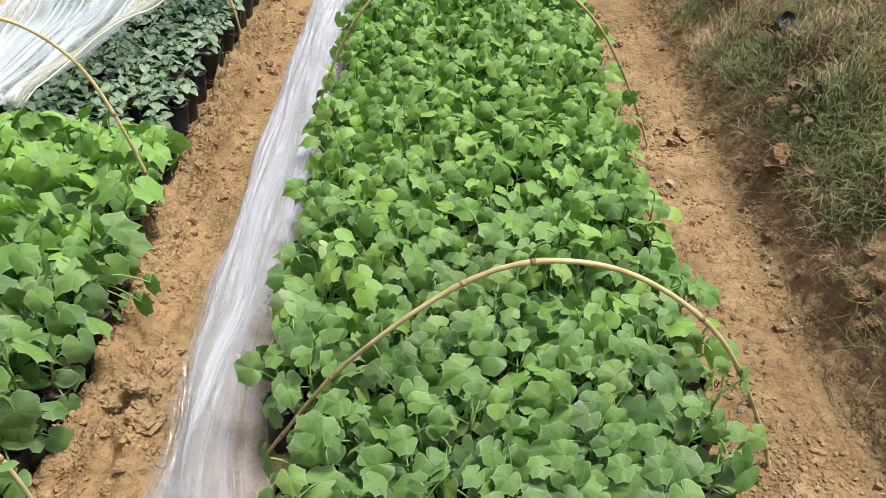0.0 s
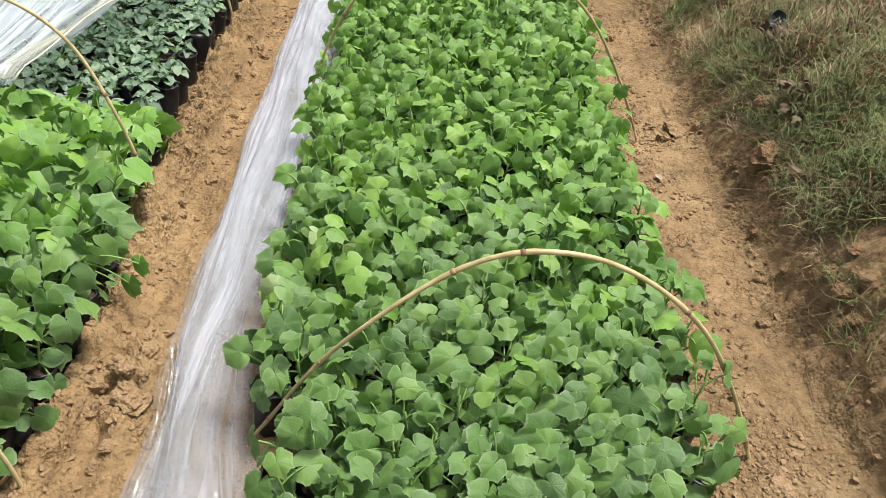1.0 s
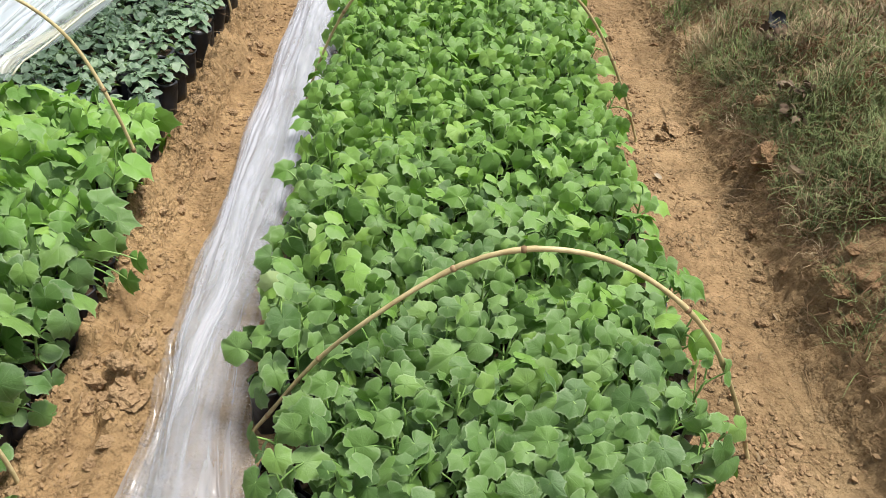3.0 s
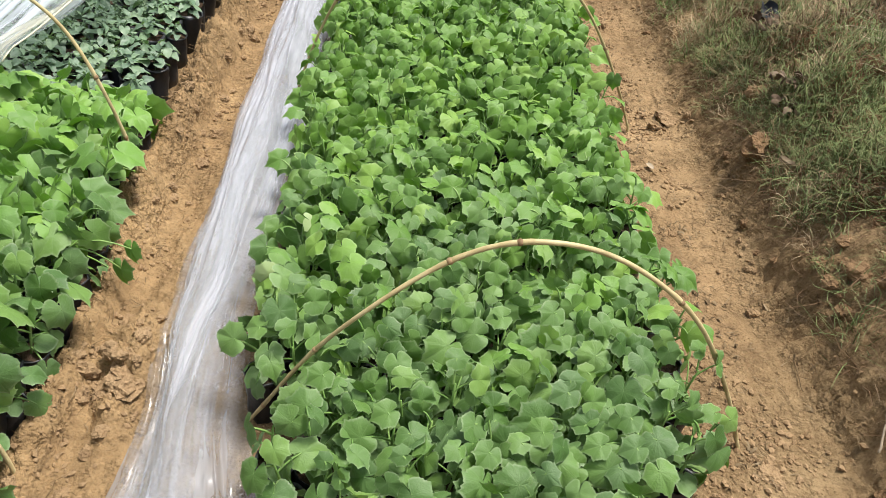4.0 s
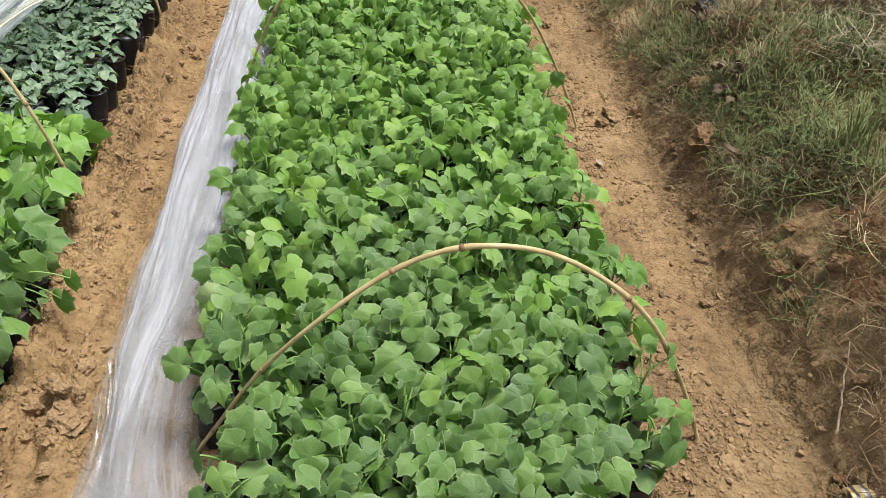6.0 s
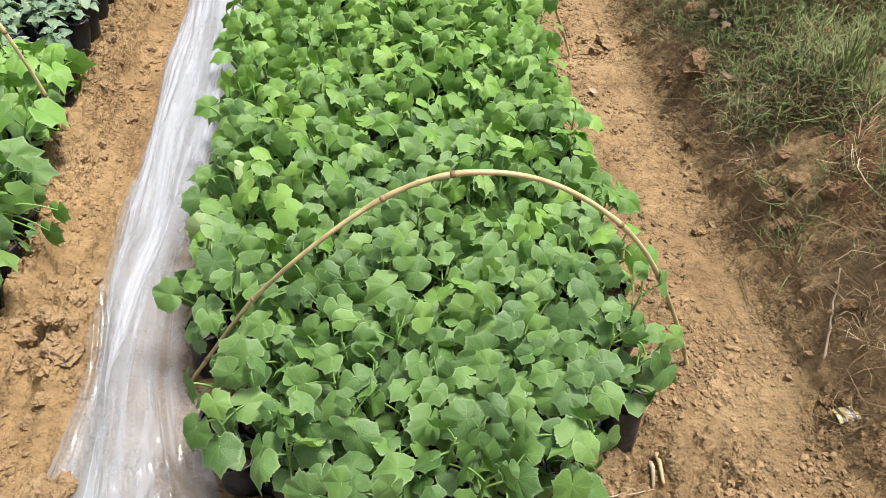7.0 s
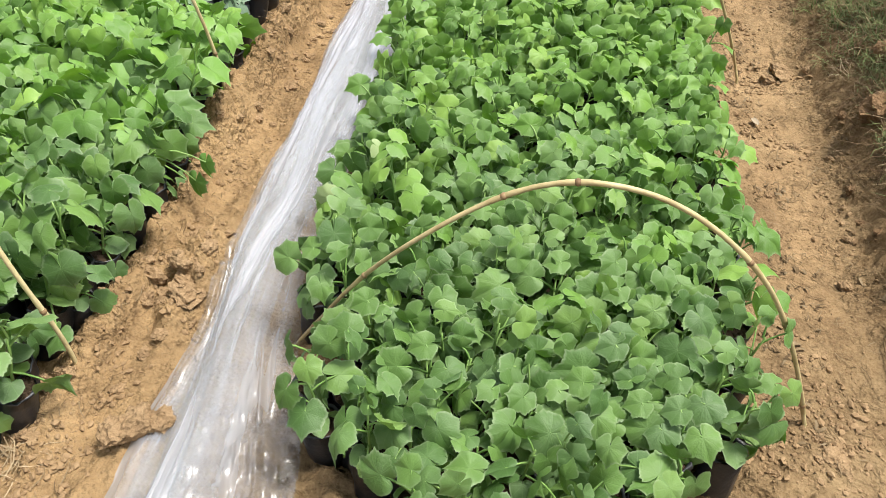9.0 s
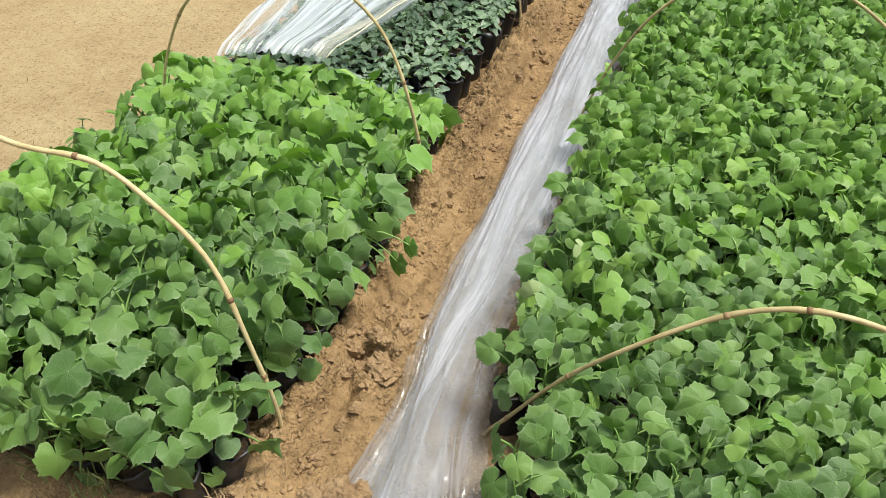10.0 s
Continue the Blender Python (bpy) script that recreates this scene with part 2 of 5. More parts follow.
M_BAG = plain_material("black_polythene", ((0.3, (0.010, 0.011, 0.013)), (0.8, (0.03, 0.032, 0.038))), 0.38, 0.5, 30, 0.6)
M_SCRAP = plain_material("dull_black_polythene", ((0.3, (0.008, 0.009, 0.012)), (0.8, (0.02, 0.022, 0.03))), 0.6, 0.3, 30, 0.6)
M_CANE = plain_material("split_bamboo", ((0.25, (0.36, 0.28, 0.13)), (0.5, (0.58, 0.48, 0.26)), (0.8, (0.74, 0.66, 0.43))), 0.5, 0.4, 24, 0.4)
M_CANE_DARK = plain_material("weathered_bamboo", ((0.25, (0.28, 0.20, 0.10)), (0.8, (0.48, 0.37, 0.20))), 0.55, 0.35, 24, 0.4)
M_NODE = plain_material("bamboo_node", ((0.3, (0.17, 0.10, 0.05)), (0.8, (0.34, 0.23, 0.12))), 0.6, 0.3, 60)
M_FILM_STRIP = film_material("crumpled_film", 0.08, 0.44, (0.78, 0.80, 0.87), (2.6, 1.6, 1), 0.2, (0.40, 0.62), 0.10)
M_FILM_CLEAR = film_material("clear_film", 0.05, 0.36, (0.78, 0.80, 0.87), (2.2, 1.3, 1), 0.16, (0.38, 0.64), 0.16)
M_FILM_TUNNEL = film_material("tunnel_film", 0.20, 0.72, (0.79, 0.84, 0.91), (20, 1.2, 1), 0.2, (0.45, 0.58))
M_FILM_SLACK = film_material("slack_tunnel_film", 0.42, 0.74, (0.80, 0.83, 0.90), (4, 3.0, 1), 0.3, (0.40, 0.62))
M_HEM_FILM = film_material("yellowed_film_edge", 0.22, 0.55, (0.70, 0.68, 0.55), (5, 2.0, 1), 0.3)
M_FILM_FAR = film_material("far_film", 0.55, 0.92, (0.84, 0.86, 0.88), (22, 1.5, 1))
M_HEM = plain_material("milky_film_edge", ((0.2, (0.44, 0.41, 0.30)), (0.8, (0.60, 0.57, 0.43))), 0.35, 0.5, 20)
M_GREEN = plain_material("green_grass", ((0.2, (0.07, 0.092, 0.028)), (0.55, (0.135, 0.165, 0.053)), (0.85, (0.235, 0.25, 0.098))), 0.6, 0.25, 6)
M_GREEN_PALE = plain_material("olive_grass", ((0.2, (0.08, 0.11, 0.035)), (0.55, (0.14, 0.175, 0.06)), (0.85, (0.22, 0.24, 0.105))), 0.6, 0.25, 6)
M_STRAW = plain_material("bleached_straw", ((0.2, (0.18, 0.125, 0.07)), (0.5, (0.33, 0.245, 0.145)), (0.85, (0.50, 0.40, 0.265))), 0.75, 0.2, 6)
M_FRESH = plain_material("fresh_grass", ((0.2, (0.10, 0.175, 0.04)), (0.55, (0.165, 0.26, 0.065)), (0.85, (0.24, 0.34, 0.095))), 0.55, 0.3, 6)
M_DRY = plain_material("dry_grass", ((0.2, (0.07, 0.043, 0.022)), (0.5, (0.14, 0.093, 0.048)), (0.85, (0.29, 0.22, 0.135))), 0.8, 0.15, 6)
M_ROOT = plain_material("brown_runner", ((0.2, (0.055, 0.03, 0.015)), (0.55, (0.12, 0.07, 0.036)), (0.85, (0.26, 0.185, 0.115))), 0.8, 0.15, 6)
M_WITHERED = plain_material("withered_leaf", ((0.2, (0.045, 0.028, 0.018)), (0.55, (0.11, 0.075, 0.05)), (0.85, (0.22, 0.165, 0.115))), 0.8, 0.15, 30)
M_TWIG = plain_material("grey_twig", ((0.2, (0.17, 0.125, 0.085)), (0.8, (0.47, 0.38, 0.275))), 0.8, 0.2, 50)
M_DEADLEAF = plain_material("dead_leaf", ((0.2, (0.22, 0.16, 0.10)), (0.8, (0.40, 0.33, 0.24))), 0.8, 0.2, 60)
M_YELLOW = plain_material("yellow_print", ((0.2, (0.34, 0.24, 0.07)), (0.8, (0.46, 0.34, 0.12))), 0.4, 0.5, 30)
M_INK = plain_material("dark_print", ((0.2, (0.02, 0.02, 0.025)), (0.8, (0.06, 0.06, 0.08))), 0.4, 0.5, 30)
M_PALE = plain_material("pale_print", ((0.2, (0.22, 0.18, 0.11)), (0.8, (0.32, 0.27, 0.18))), 0.4, 0.5, 30)


# ---- tools for meshes ----
def vnoise(x, y, seed=0):
    """Smooth value noise between 0 and 1, on arrays."""
    x, y = np.asarray(x, float), np.asarray(y, float)
    ix, iy = np.floor(x).astype(np.int64), np.floor(y).astype(np.int64)
    fx, fy = x - ix, y - iy
    fx, fy = fx * fx * (3 - 2 * fx), fy * fy * (3 - 2 * fy)

    def h(a, b):
        n = (a * 374761393 + b * 668265263 + seed * 974634777) & 0x7FFFFFFF
        n = ((n ^ (n >> 13)) * 1274126177) & 0x7FFFFFFF
        return ((n ^ (n >> 16)) & 0xFFFFF) / 0xFFFFF

    return (h(ix, iy) * (1 - fx) + h(ix + 1, iy) * fx) * (1 - fy) + (h(ix, iy + 1) * (1 - fx) + h(ix + 1, iy + 1) * fx) * fy


def fbm(x, y, octaves=4, seed=0):
    total, amp, norm = 0.0, 1.0, 0.0
    for o in range(octaves):
        total = total + amp * vnoise(np.asarray(x) * 2 ** o + 17 * o, np.asarray(y) * 2 ** o - 9 * o, seed + o)
        norm += amp
        amp *= 0.5
    return total / norm - 0.5


def mesh_of(name, verts, faces, mats, index=None, uv=None, smooth=True):
    me = bpy.data.meshes.new(name)
    me.from_pydata([tuple(v) for v in np.asarray(verts).tolist()], [], faces if isinstance(faces, list) else np.asarray(faces).tolist())
    for m in mats:
        me.materials.append(m)
    if index is not None:
        me.polygons.foreach_set("material_index", np.asarray(index, np.int32))
    if uv is not None:
        layer = me.uv_layers.new(name="UVMap")
        loops = np.empty(len(me.loops), np.int32)
        me.loops.foreach_get("vertex_index", loops)
        layer.data.foreach_set("uv", np.ascontiguousarray(np.asarray(uv, np.float32)[loops][:, :2]).ravel())
        if np.shape(uv)[1] == 3:
            me.attributes.new("rim", "FLOAT", "POINT").data.foreach_set("value", np.ascontiguousarray(np.asarray(uv, np.float32)[:, 2]))
    me.polygons.foreach_set("use_smooth", np.full(len(me.polygons), smooth))
    me.update()
    return me


def grid_faces(rows, cols):
    i = np.arange((rows - 1) * (cols - 1))
    r, c = i // (cols - 1), i % (cols - 1)
    a = r * cols + c
    return np.stack([a, a + 1, a + cols + 1, a + cols], 1)


def tube(points, radii, sides=8, cap=True):
    """A round bar along points."""
    pts = np.asarray(points, float)
    n = len(pts)
    tang = np.gradient(pts, axis=0)
    tang /= np.linalg.norm(tang, axis=1)[:, None] + 1e-9
    ref = np.array([0.31, 0.93, 0.17])
    u = np.cross(tang, ref)
    u /= np.linalg.norm(u, axis=1)[:, None] + 1e-9
    w = np.cross(tang, u)
    a = np.linspace(0, 2 * np.pi, sides, endpoint=False)
    ring = np.cos(a)[None, :, None] * u[:, None] + np.sin(a)[None, :, None] * w[:, None]
    v = (pts[:, None] + ring * np.asarray(radii, float).reshape(-1, 1, 1)).reshape(-1, 3)
    f = []
    for r in range(n - 1):
        for s in range(sides):
            t = (s + 1) % sides
            f.append((r * sides + s, r * sides + t, (r + 1) * sides + t, (r + 1) * sides + s))
    if cap:
        f.append(tuple(range(sides))[::-1])
        f.append(tuple((n - 1) * sides + s for s in range(sides)))
    return v, f


def join_soups(soups):
    """Joins (verts, faces, uv, slot) pieces into one set of arrays."""
    vs, fs, us, ks, base = [], [], [], [], 0
    for v, f, uv, slot in soups:
        vs.append(v)
        us.append(uv if uv is not None else np.zeros((len(v), 3)))
        fs.extend([tuple(int(i) + base for i in q) for q in f])
        ks.extend(slot if isinstance(slot, list) else [slot] * len(f))
        base += len(v)
    return np.concatenate(vs), fs, np.concatenate(us), ks


def part(name, me, parent, label=""):
    ob = new(name, me)
    ob.parent = parent
    return tagged(ob, label) if label else ob


# ---- the lie of the land ----
def bank_foot(y):
    return 0.80 + 0.10 * fbm(np.asarray(y) * 1.1, np.zeros_like(y), 3, 5)


def lumps(x, y, cell, seed, fill=0.75):
    """Rounded clods, one in most cells of a grid, in metres."""
    x, y = np.asarray(x, float) / cell, np.asarray(y, float) / cell
    ix, iy = np.floor(x).astype(np.int64), np.floor(y).astype(np.int64)
    best = np.zeros(np.broadcast(x, y).shape)
    for dx in (-1, 0, 1):
        for dy in (-1, 0, 1):
            jx, jy = ix + dx, iy + dy
            a, b, c, d = (vnoise(jx * 1.0, jy * 1.0, seed + 7 * k) for k in range(4))
            r = np.where(d < fill, 0.25 + 0.42 * c, 0.0)
            sx, sy = x - jx - a, (y - jy - b) * (0.75 + 0.5 * d)
            best = np.maximum(best, np.sqrt(np.clip(r * r - sx * sx - sy * sy, 0, None)) * (0.6 + 0.5 * a))
    return best * cell


def shards(x, y, cell, seed, fill=0.8):
    """Broken, angular crumbs: tilted facets parted by crevices, in metres."""
    x, y = np.asarray(x, float) / cell, np.asarray(y, float) / cell
    ix, iy = np.floor(x).astype(np.int64), np.floor(y).astype(np.int64)
    near = np.full(np.broadcast(x, y).shape, 9.0)
    second, top = near.copy(), np.zeros(near.shape)
    for dx in (-1, 0, 1):
        for dy in (-1, 0, 1):
            jx, jy = ix + dx, iy + dy
            a, b, c, d, e = (vnoise(jx * 1.0, jy * 1.0, seed + 7 * k) for k in range(5))
            sx, sy = x - jx - a, y - jy - b
            dist = np.sqrt(sx * sx + sy * sy)
            face = np.where(d < fill, 0.2 + 0.6 * c + (a - 0.5) * sx * 1.1 + (e - 0.5) * sy * 1.1, 0.0)
            closer = dist < near
            second = np.where(closer, near, np.minimum(second, dist))
            top, near = np.where(closer, face, top), np.where(closer, dist, near)
    return top * np.clip((second - near) / 0.22, 0, 1) ** 0.6 * cell


def height(x, y):
    x, y = np.broadcast_arrays(np.asarray(x, float), np.asarray(y, float))
    s = x - bank_foot(y)
    bank = np.interp(s, [0, 0.04, 0.12, 0.3, 0.8, 1.6, 3.5, 9], [0, 0.03, 0.115, 0.255, 0.46, 0.70, 1.05, 1.5])
    up = np.clip(s / 0.25, 0, 1)
    bank = bank + up * (0.22 * fbm(x * 2.1, y * 2.1, 4, 11) + 0.13 * fbm(x * 6, y * 6, 4, 12) + 0.3 * lumps(x, y, 0.10, 281, 0.6) + 0.55 * shards(x, y, 0.07, 541) + 0.6 * shards(x, y, 0.03, 561))
    wx, wy = x + 0.02 * fbm(x * 12, y * 12, 2, 51), y + 0.02 * fbm(x * 12, y * 12, 2, 52)
    path_r = np.exp(-((x - 0.66) / 0.14) ** 2) * np.clip((y + 2.5) / 1.2, 0, 1)
    z = bank - 0.018 * path_r + path_r * 0.03 * fbm(x * 7, y * 5, 3, 21)
    path_l = np.exp(-((x + 0.87) / 0.13) ** 2) * np.clip((4.4 - y) / 0.8, 0, 1) * np.clip((y + 2.5) / 1.2, 0, 1)
    tread = np.exp(-((x + 0.855 + 0.03 * fbm(y * 2, y * 0, 2, 30)) / np.interp(y, [0.3, 1.2], [0.035, 0.055])) ** 2)
    z = z + path_l * 0.03 * fbm(x * 8, y * 5, 3, 31) - 0.012 * tread
    ridge = np.exp(-((x + 0.93) / 0.045) ** 2) * np.clip((y + 0.35) / 0.3, 0, 1) * np.clip((3.6 - y) / 0.4, 0, 1)
    z = z + ridge * (0.06 + 0.02 * np.clip(y - 0.4, 0, 1)) * (0.8 + 1.0 * fbm(x * 3, y * 5, 3, 33))
    z = z + 0.04 * np.exp(-((y + 0.40) / 0.05) ** 2) * np.clip((-x - 0.98) / 0.06, 0, 1)
    mound = np.exp(-(((x + 0.80) / 0.08) ** 2 + ((y - 0.16) / 0.17) ** 2))
    z = z + mound * (0.04 + 0.9 * lumps(wx, wy, 0.05, 291, 0.9))
    spill = np.exp(-(((x + 0.90) / 0.10) ** 2 + ((y - 2.95) / 0.22) ** 2)) + 0.8 * np.exp(-(((x + 0.98) / 0.1) ** 2 + ((y - 3.45) / 0.15) ** 2))
    knob = np.exp(-(((x - 0.865) / 0.06) ** 2 + ((y - 0.43) / 0.10) ** 2)) + 0.8 * np.exp(-(((x - 0.86) / 0.05) ** 2 + ((y - 1.06) / 0.06) ** 2))
    z = z + knob * (0.012 + 1.6 * lumps(wx, wy, 0.05, 295, 0.9) + 1.2 * lumps(wx, wy, 0.022, 297, 0.8))
    heap = np.exp(-((x + 0.965 + 0.03 * fbm(y * 3, y * 0, 2, 98)) / 0.055) ** 2) * np.clip((y - 0.45) / 0.25, 0, 1) * np.clip((2.6 - y) / 0.5, 0, 1)
    broken = np.clip(1.1 * heap + 1.1 * mound + 0.5 * knob + 0.25 * ridge + spill, 0, 1) * (0.45 + 1.1 * vnoise(x * 11, y * 8, 95))
    z = z + 0.04 * (heap + spill) * (0.6 + 0.8 * vnoise(x * 9, y * 6, 96)) + broken * (0.85 * shards(wx, wy, 0.055, 501) + 0.8 * shards(wx + 0.3, wy, 0.026, 521))
    front = np.clip((-y - 0.02) / 0.2, 0, 1) * np.exp(-(np.clip(np.abs(x) - 0.5, 0, None) / 0.12) ** 2)
    foot = np.exp(-((s - 0.03) / 0.07) ** 2)
    open_soil = np.clip(path_r + path_l + foot + front, 0, 1)
    rough = np.clip(0.6 + 2.4 * fbm(x * 3.1, y * 2.3, 3, 61) + 0.6 * ridge + 0.8 * mound + 0.7 * front + 0.9 * foot + 0.35 * path_l - 1.3 * tread - 1.3 * path_r * np.clip((y + 0.1) / 0.3, 0, 1), 0, 1) * open_soil
    z = z + rough * (0.5 * shards(wx, wy, 0.06, 201, 0.5) + 0.9 * shards(wx, wy, 0.027, 231, 0.85) + 0.02 * fbm(x * 17, y * 17, 3, 71)) + open_soil * (0.08 + 1.0 * rough) * shards(wx, wy, 0.0145, 261, 0.6)
    z = z + (0.3 + rough) * 0.012 * fbm(x * 40, y * 40, 3, 41) + 0.03 * fbm(x * 1.3, y * 1.3, 3, 43) * (np.abs(x + 0.2) > 0.9)
    return z


def lines(lo, hi, step, far, count):
    mid = np.arange(lo, hi, step)
    out = np.geomspace(step, far, count).cumsum()
    out = out / out[-1] * far
    return np.concatenate([(lo - out)[::-1], mid, hi + out])


gx = np.concatenate([lines(-2.3, -1.08, 0.02, 70, 26)[:-26], np.arange(-1.08, -0.5, 0.0055), np.arange(-0.5, 0.3, 0.02), np.arange(0.3, 1.05, 0.006),
                     np.arange(1.05, 1.6, 0.014), np.arange(1.6, 3.6, 0.035), 3.6 + np.geomspace(0.05, 70, 26)])
gy = np.concatenate([lines(-0.6, 1.6, 0.0068, 70, 26)[:-26], np.arange(1.6, 3.0, 0.009), np.arange(3.0, 5.6, 0.024), 5.6 + np.geomspace(0.05, 90, 26)])
GX, GY = np.meshgrid(gx, gy)
GF = grid_faces(len(gy), len(gx))
mid_x, mid_y = GX.ravel()[GF[:, 0]], GY.ravel()[GF[:, 0]]
on_bank = (mid_x - bank_foot(mid_y) + 0.10 * fbm(mid_x * 9, mid_y * 9, 4, 65) > 0.16) & ((((mid_x - 0.865) / 0.085) ** 2 + ((mid_y - 0.43) / 0.13) ** 2 + 2.0 * fbm(mid_x * 14, mid_y * 14, 3, 68)) > 1) & ((((mid_x - 0.87) / 0.06) ** 2 + ((mid_y - 1.06) / 0.08) ** 2 + 2.0 * fbm(mid_x * 14, mid_y * 14, 3, 69)) > 1) & (mid_y > -12) & (mid_y < 14)
GZ = height(GX, GY)
ground = new("ground", mesh_of("ground", np.stack([GX, GY, GZ], -1).reshape(-1, 3), GF, [M_SOIL, M_BANK], on_bank.astype(int)))
tagged(ground, "trodden sandy clay ground rising into a bank", "ground", kind="structure")


def level(x, y):
    """The height of the ground sheet at any place."""
    x, y = np.asarray(x, float), np.asarray(y, float)
    c, r = np.clip(np.searchsorted(gx, x) - 1, 0, len(gx) - 2), np.clip(np.searchsorted(gy, y) - 1, 0, len(gy) - 2)
    u, v = np.clip((x - gx[c]) / (gx[c + 1] - gx[c]), 0, 1), np.clip((y - gy[r]) / (gy[r + 1] - gy[r]), 0, 1)
    return (GZ[r, c] * (1 - u) + GZ[r, c + 1] * u) * (1 - v) + (GZ[r + 1, c] * (1 - u) + GZ[r + 1, c + 1] * u) * v


# ---- seedlings ----
LOBES = ([0, 7, 22, 40, 50, 58, 76, 90, 98, 106, 125, 145, 160, 170, 175], [1.31, 1.11, 0.925, 0.955, 1.065, 0.94, 0.86, 0.89, 0.965, 0.88, 0.83, 0.845, 0.79, 0.68, 0.42])


def blade(rng, size, n=27, lobes=LOBES, tooth=0.03, fold=0.25, droop=0.5, rings=(0.5, 1.0)):
    """A toothed, lobed leaf: stalk at the origin, tip along +y, face up. Returns verts, faces, uv."""
    a = np.linspace(-175, 175, n)
    wide = rng.uniform(0.92, 1.10)
    r = np.interp(np.abs(a), *lobes)
    r = r * (1 + tooth * np.where(np.arange(n) % 2 == 0, 1, -1)) * (1 + 0.022 * rng.standard_normal(n)) * (1 + 0.05 * np.sin(np.radians(a) + rng.uniform(0, 6.3)))
    a = np.radians(a)
    x = np.concatenate([[0]] + [r * np.sin(a) * q * wide for q in rings])
    y = np.concatenate([[0]] + [r * np.cos(a) * q for q in rings])
    tt = np.concatenate([[0]] + [np.full(n, q) for q in rings])
    aa = np.concatenate([[0]] + [a for q in rings])
    ph, ph2 = rng.uniform(0, 6.3, 2)
    z = fold * np.abs(x) - fold * 0.75 * x * x - droop * (0.42 * np.where(y > 0, 1, 0.25) * y * y + 0.34 * x * x)
    z = z + tt ** 2 * (0.075 * np.sin(3 * aa + ph) + 0.03 * np.sin(5 * aa + ph2))
    v = np.stack([x, y, z], 1) * size
    f = [(0, 2 + i, 1 + i) for i in range(n - 1)]
    for k in range(len(rings) - 1):
        b = 1 + k * n
        f += [(b + i, b + i + 1, b + n + i + 1, b + n + i) for i in range(n - 1)]
    return v, f, np.stack([x, y, tt], 1)


def oval(rng, size, n=13, slim=0.55):
    lobes = ([0, 30, 60, 90, 140, 174], [1.0, 0.83, 0.62, 0.5 * slim / 0.5, 0.3, 0.12])
    return blade(rng, size, n, lobes, 0.0, 0.15, 0.35)


def turned(v, rz, droop, roll, at):
    m = Matrix.Translation(at) @ Matrix.Rotation(rz, 4, "Z") @ Matrix.Rotation(-droop, 4, "X") @ Matrix.Rotation(roll, 4, "Y")
    m = np.array(m)
    return v @ m[:3, :3].T + m[:3, 3]


def arc_points(a, b, lift, n=4):
    a, b = np.asarray(a, float), np.asarray(b, float)
    t = np.linspace(0, 1, n)[:, None]
    p = a * (1 - t) + b * t
    p[:, 2] += lift * np.sin(np.pi * t[:, 0])
    return p


def bag_soup(rng, r=0.037, h=0.115, sides=10):
    """An open black bag with a rolled rim, and the soil in it."""
    prof = [(0.93, 0.0), (1.0, 0.012), (0.98, 0.35), (1.02, 0.7), (0.98, 0.97), (1.05, 1.0), (1.0, 1.02), (0.92, 0.99)]
    a = np.linspace(0, 2 * np.pi, sides, endpoint=False)
    v = []
    for k, (q, zz) in enumerate(prof):
        wob = 1 + 0.05 * rng.standard_normal(sides)
        v += [(r * q * w * math.cos(t), r * q * w * math.sin(t), h * zz + 0.004 * rng.standard_normal() * (k > 2)) for t, w in zip(a, wob)]
    f = []
    for k in range(len(prof) - 1):
        for s in range(sides):
            t = (s + 1) % sides
            f.append((k * sides + s, k * sides + t, (k + 1) * sides + t, (k + 1) * sides + s))
    f.append(tuple(range(sides))[::-1])
    sv = [(0, 0, h * 0.95)] + [(r * 0.95 * math.cos(t), r * 0.95 * math.sin(t), h * 0.92 + 0.003 * rng.standard_normal()) for t in a]
    sf = [(0, 1 + s, 1 + (s + 1) % sides) for s in range(sides)]
    return (np.array(v), f, None), (np.array(sv), sf, None)


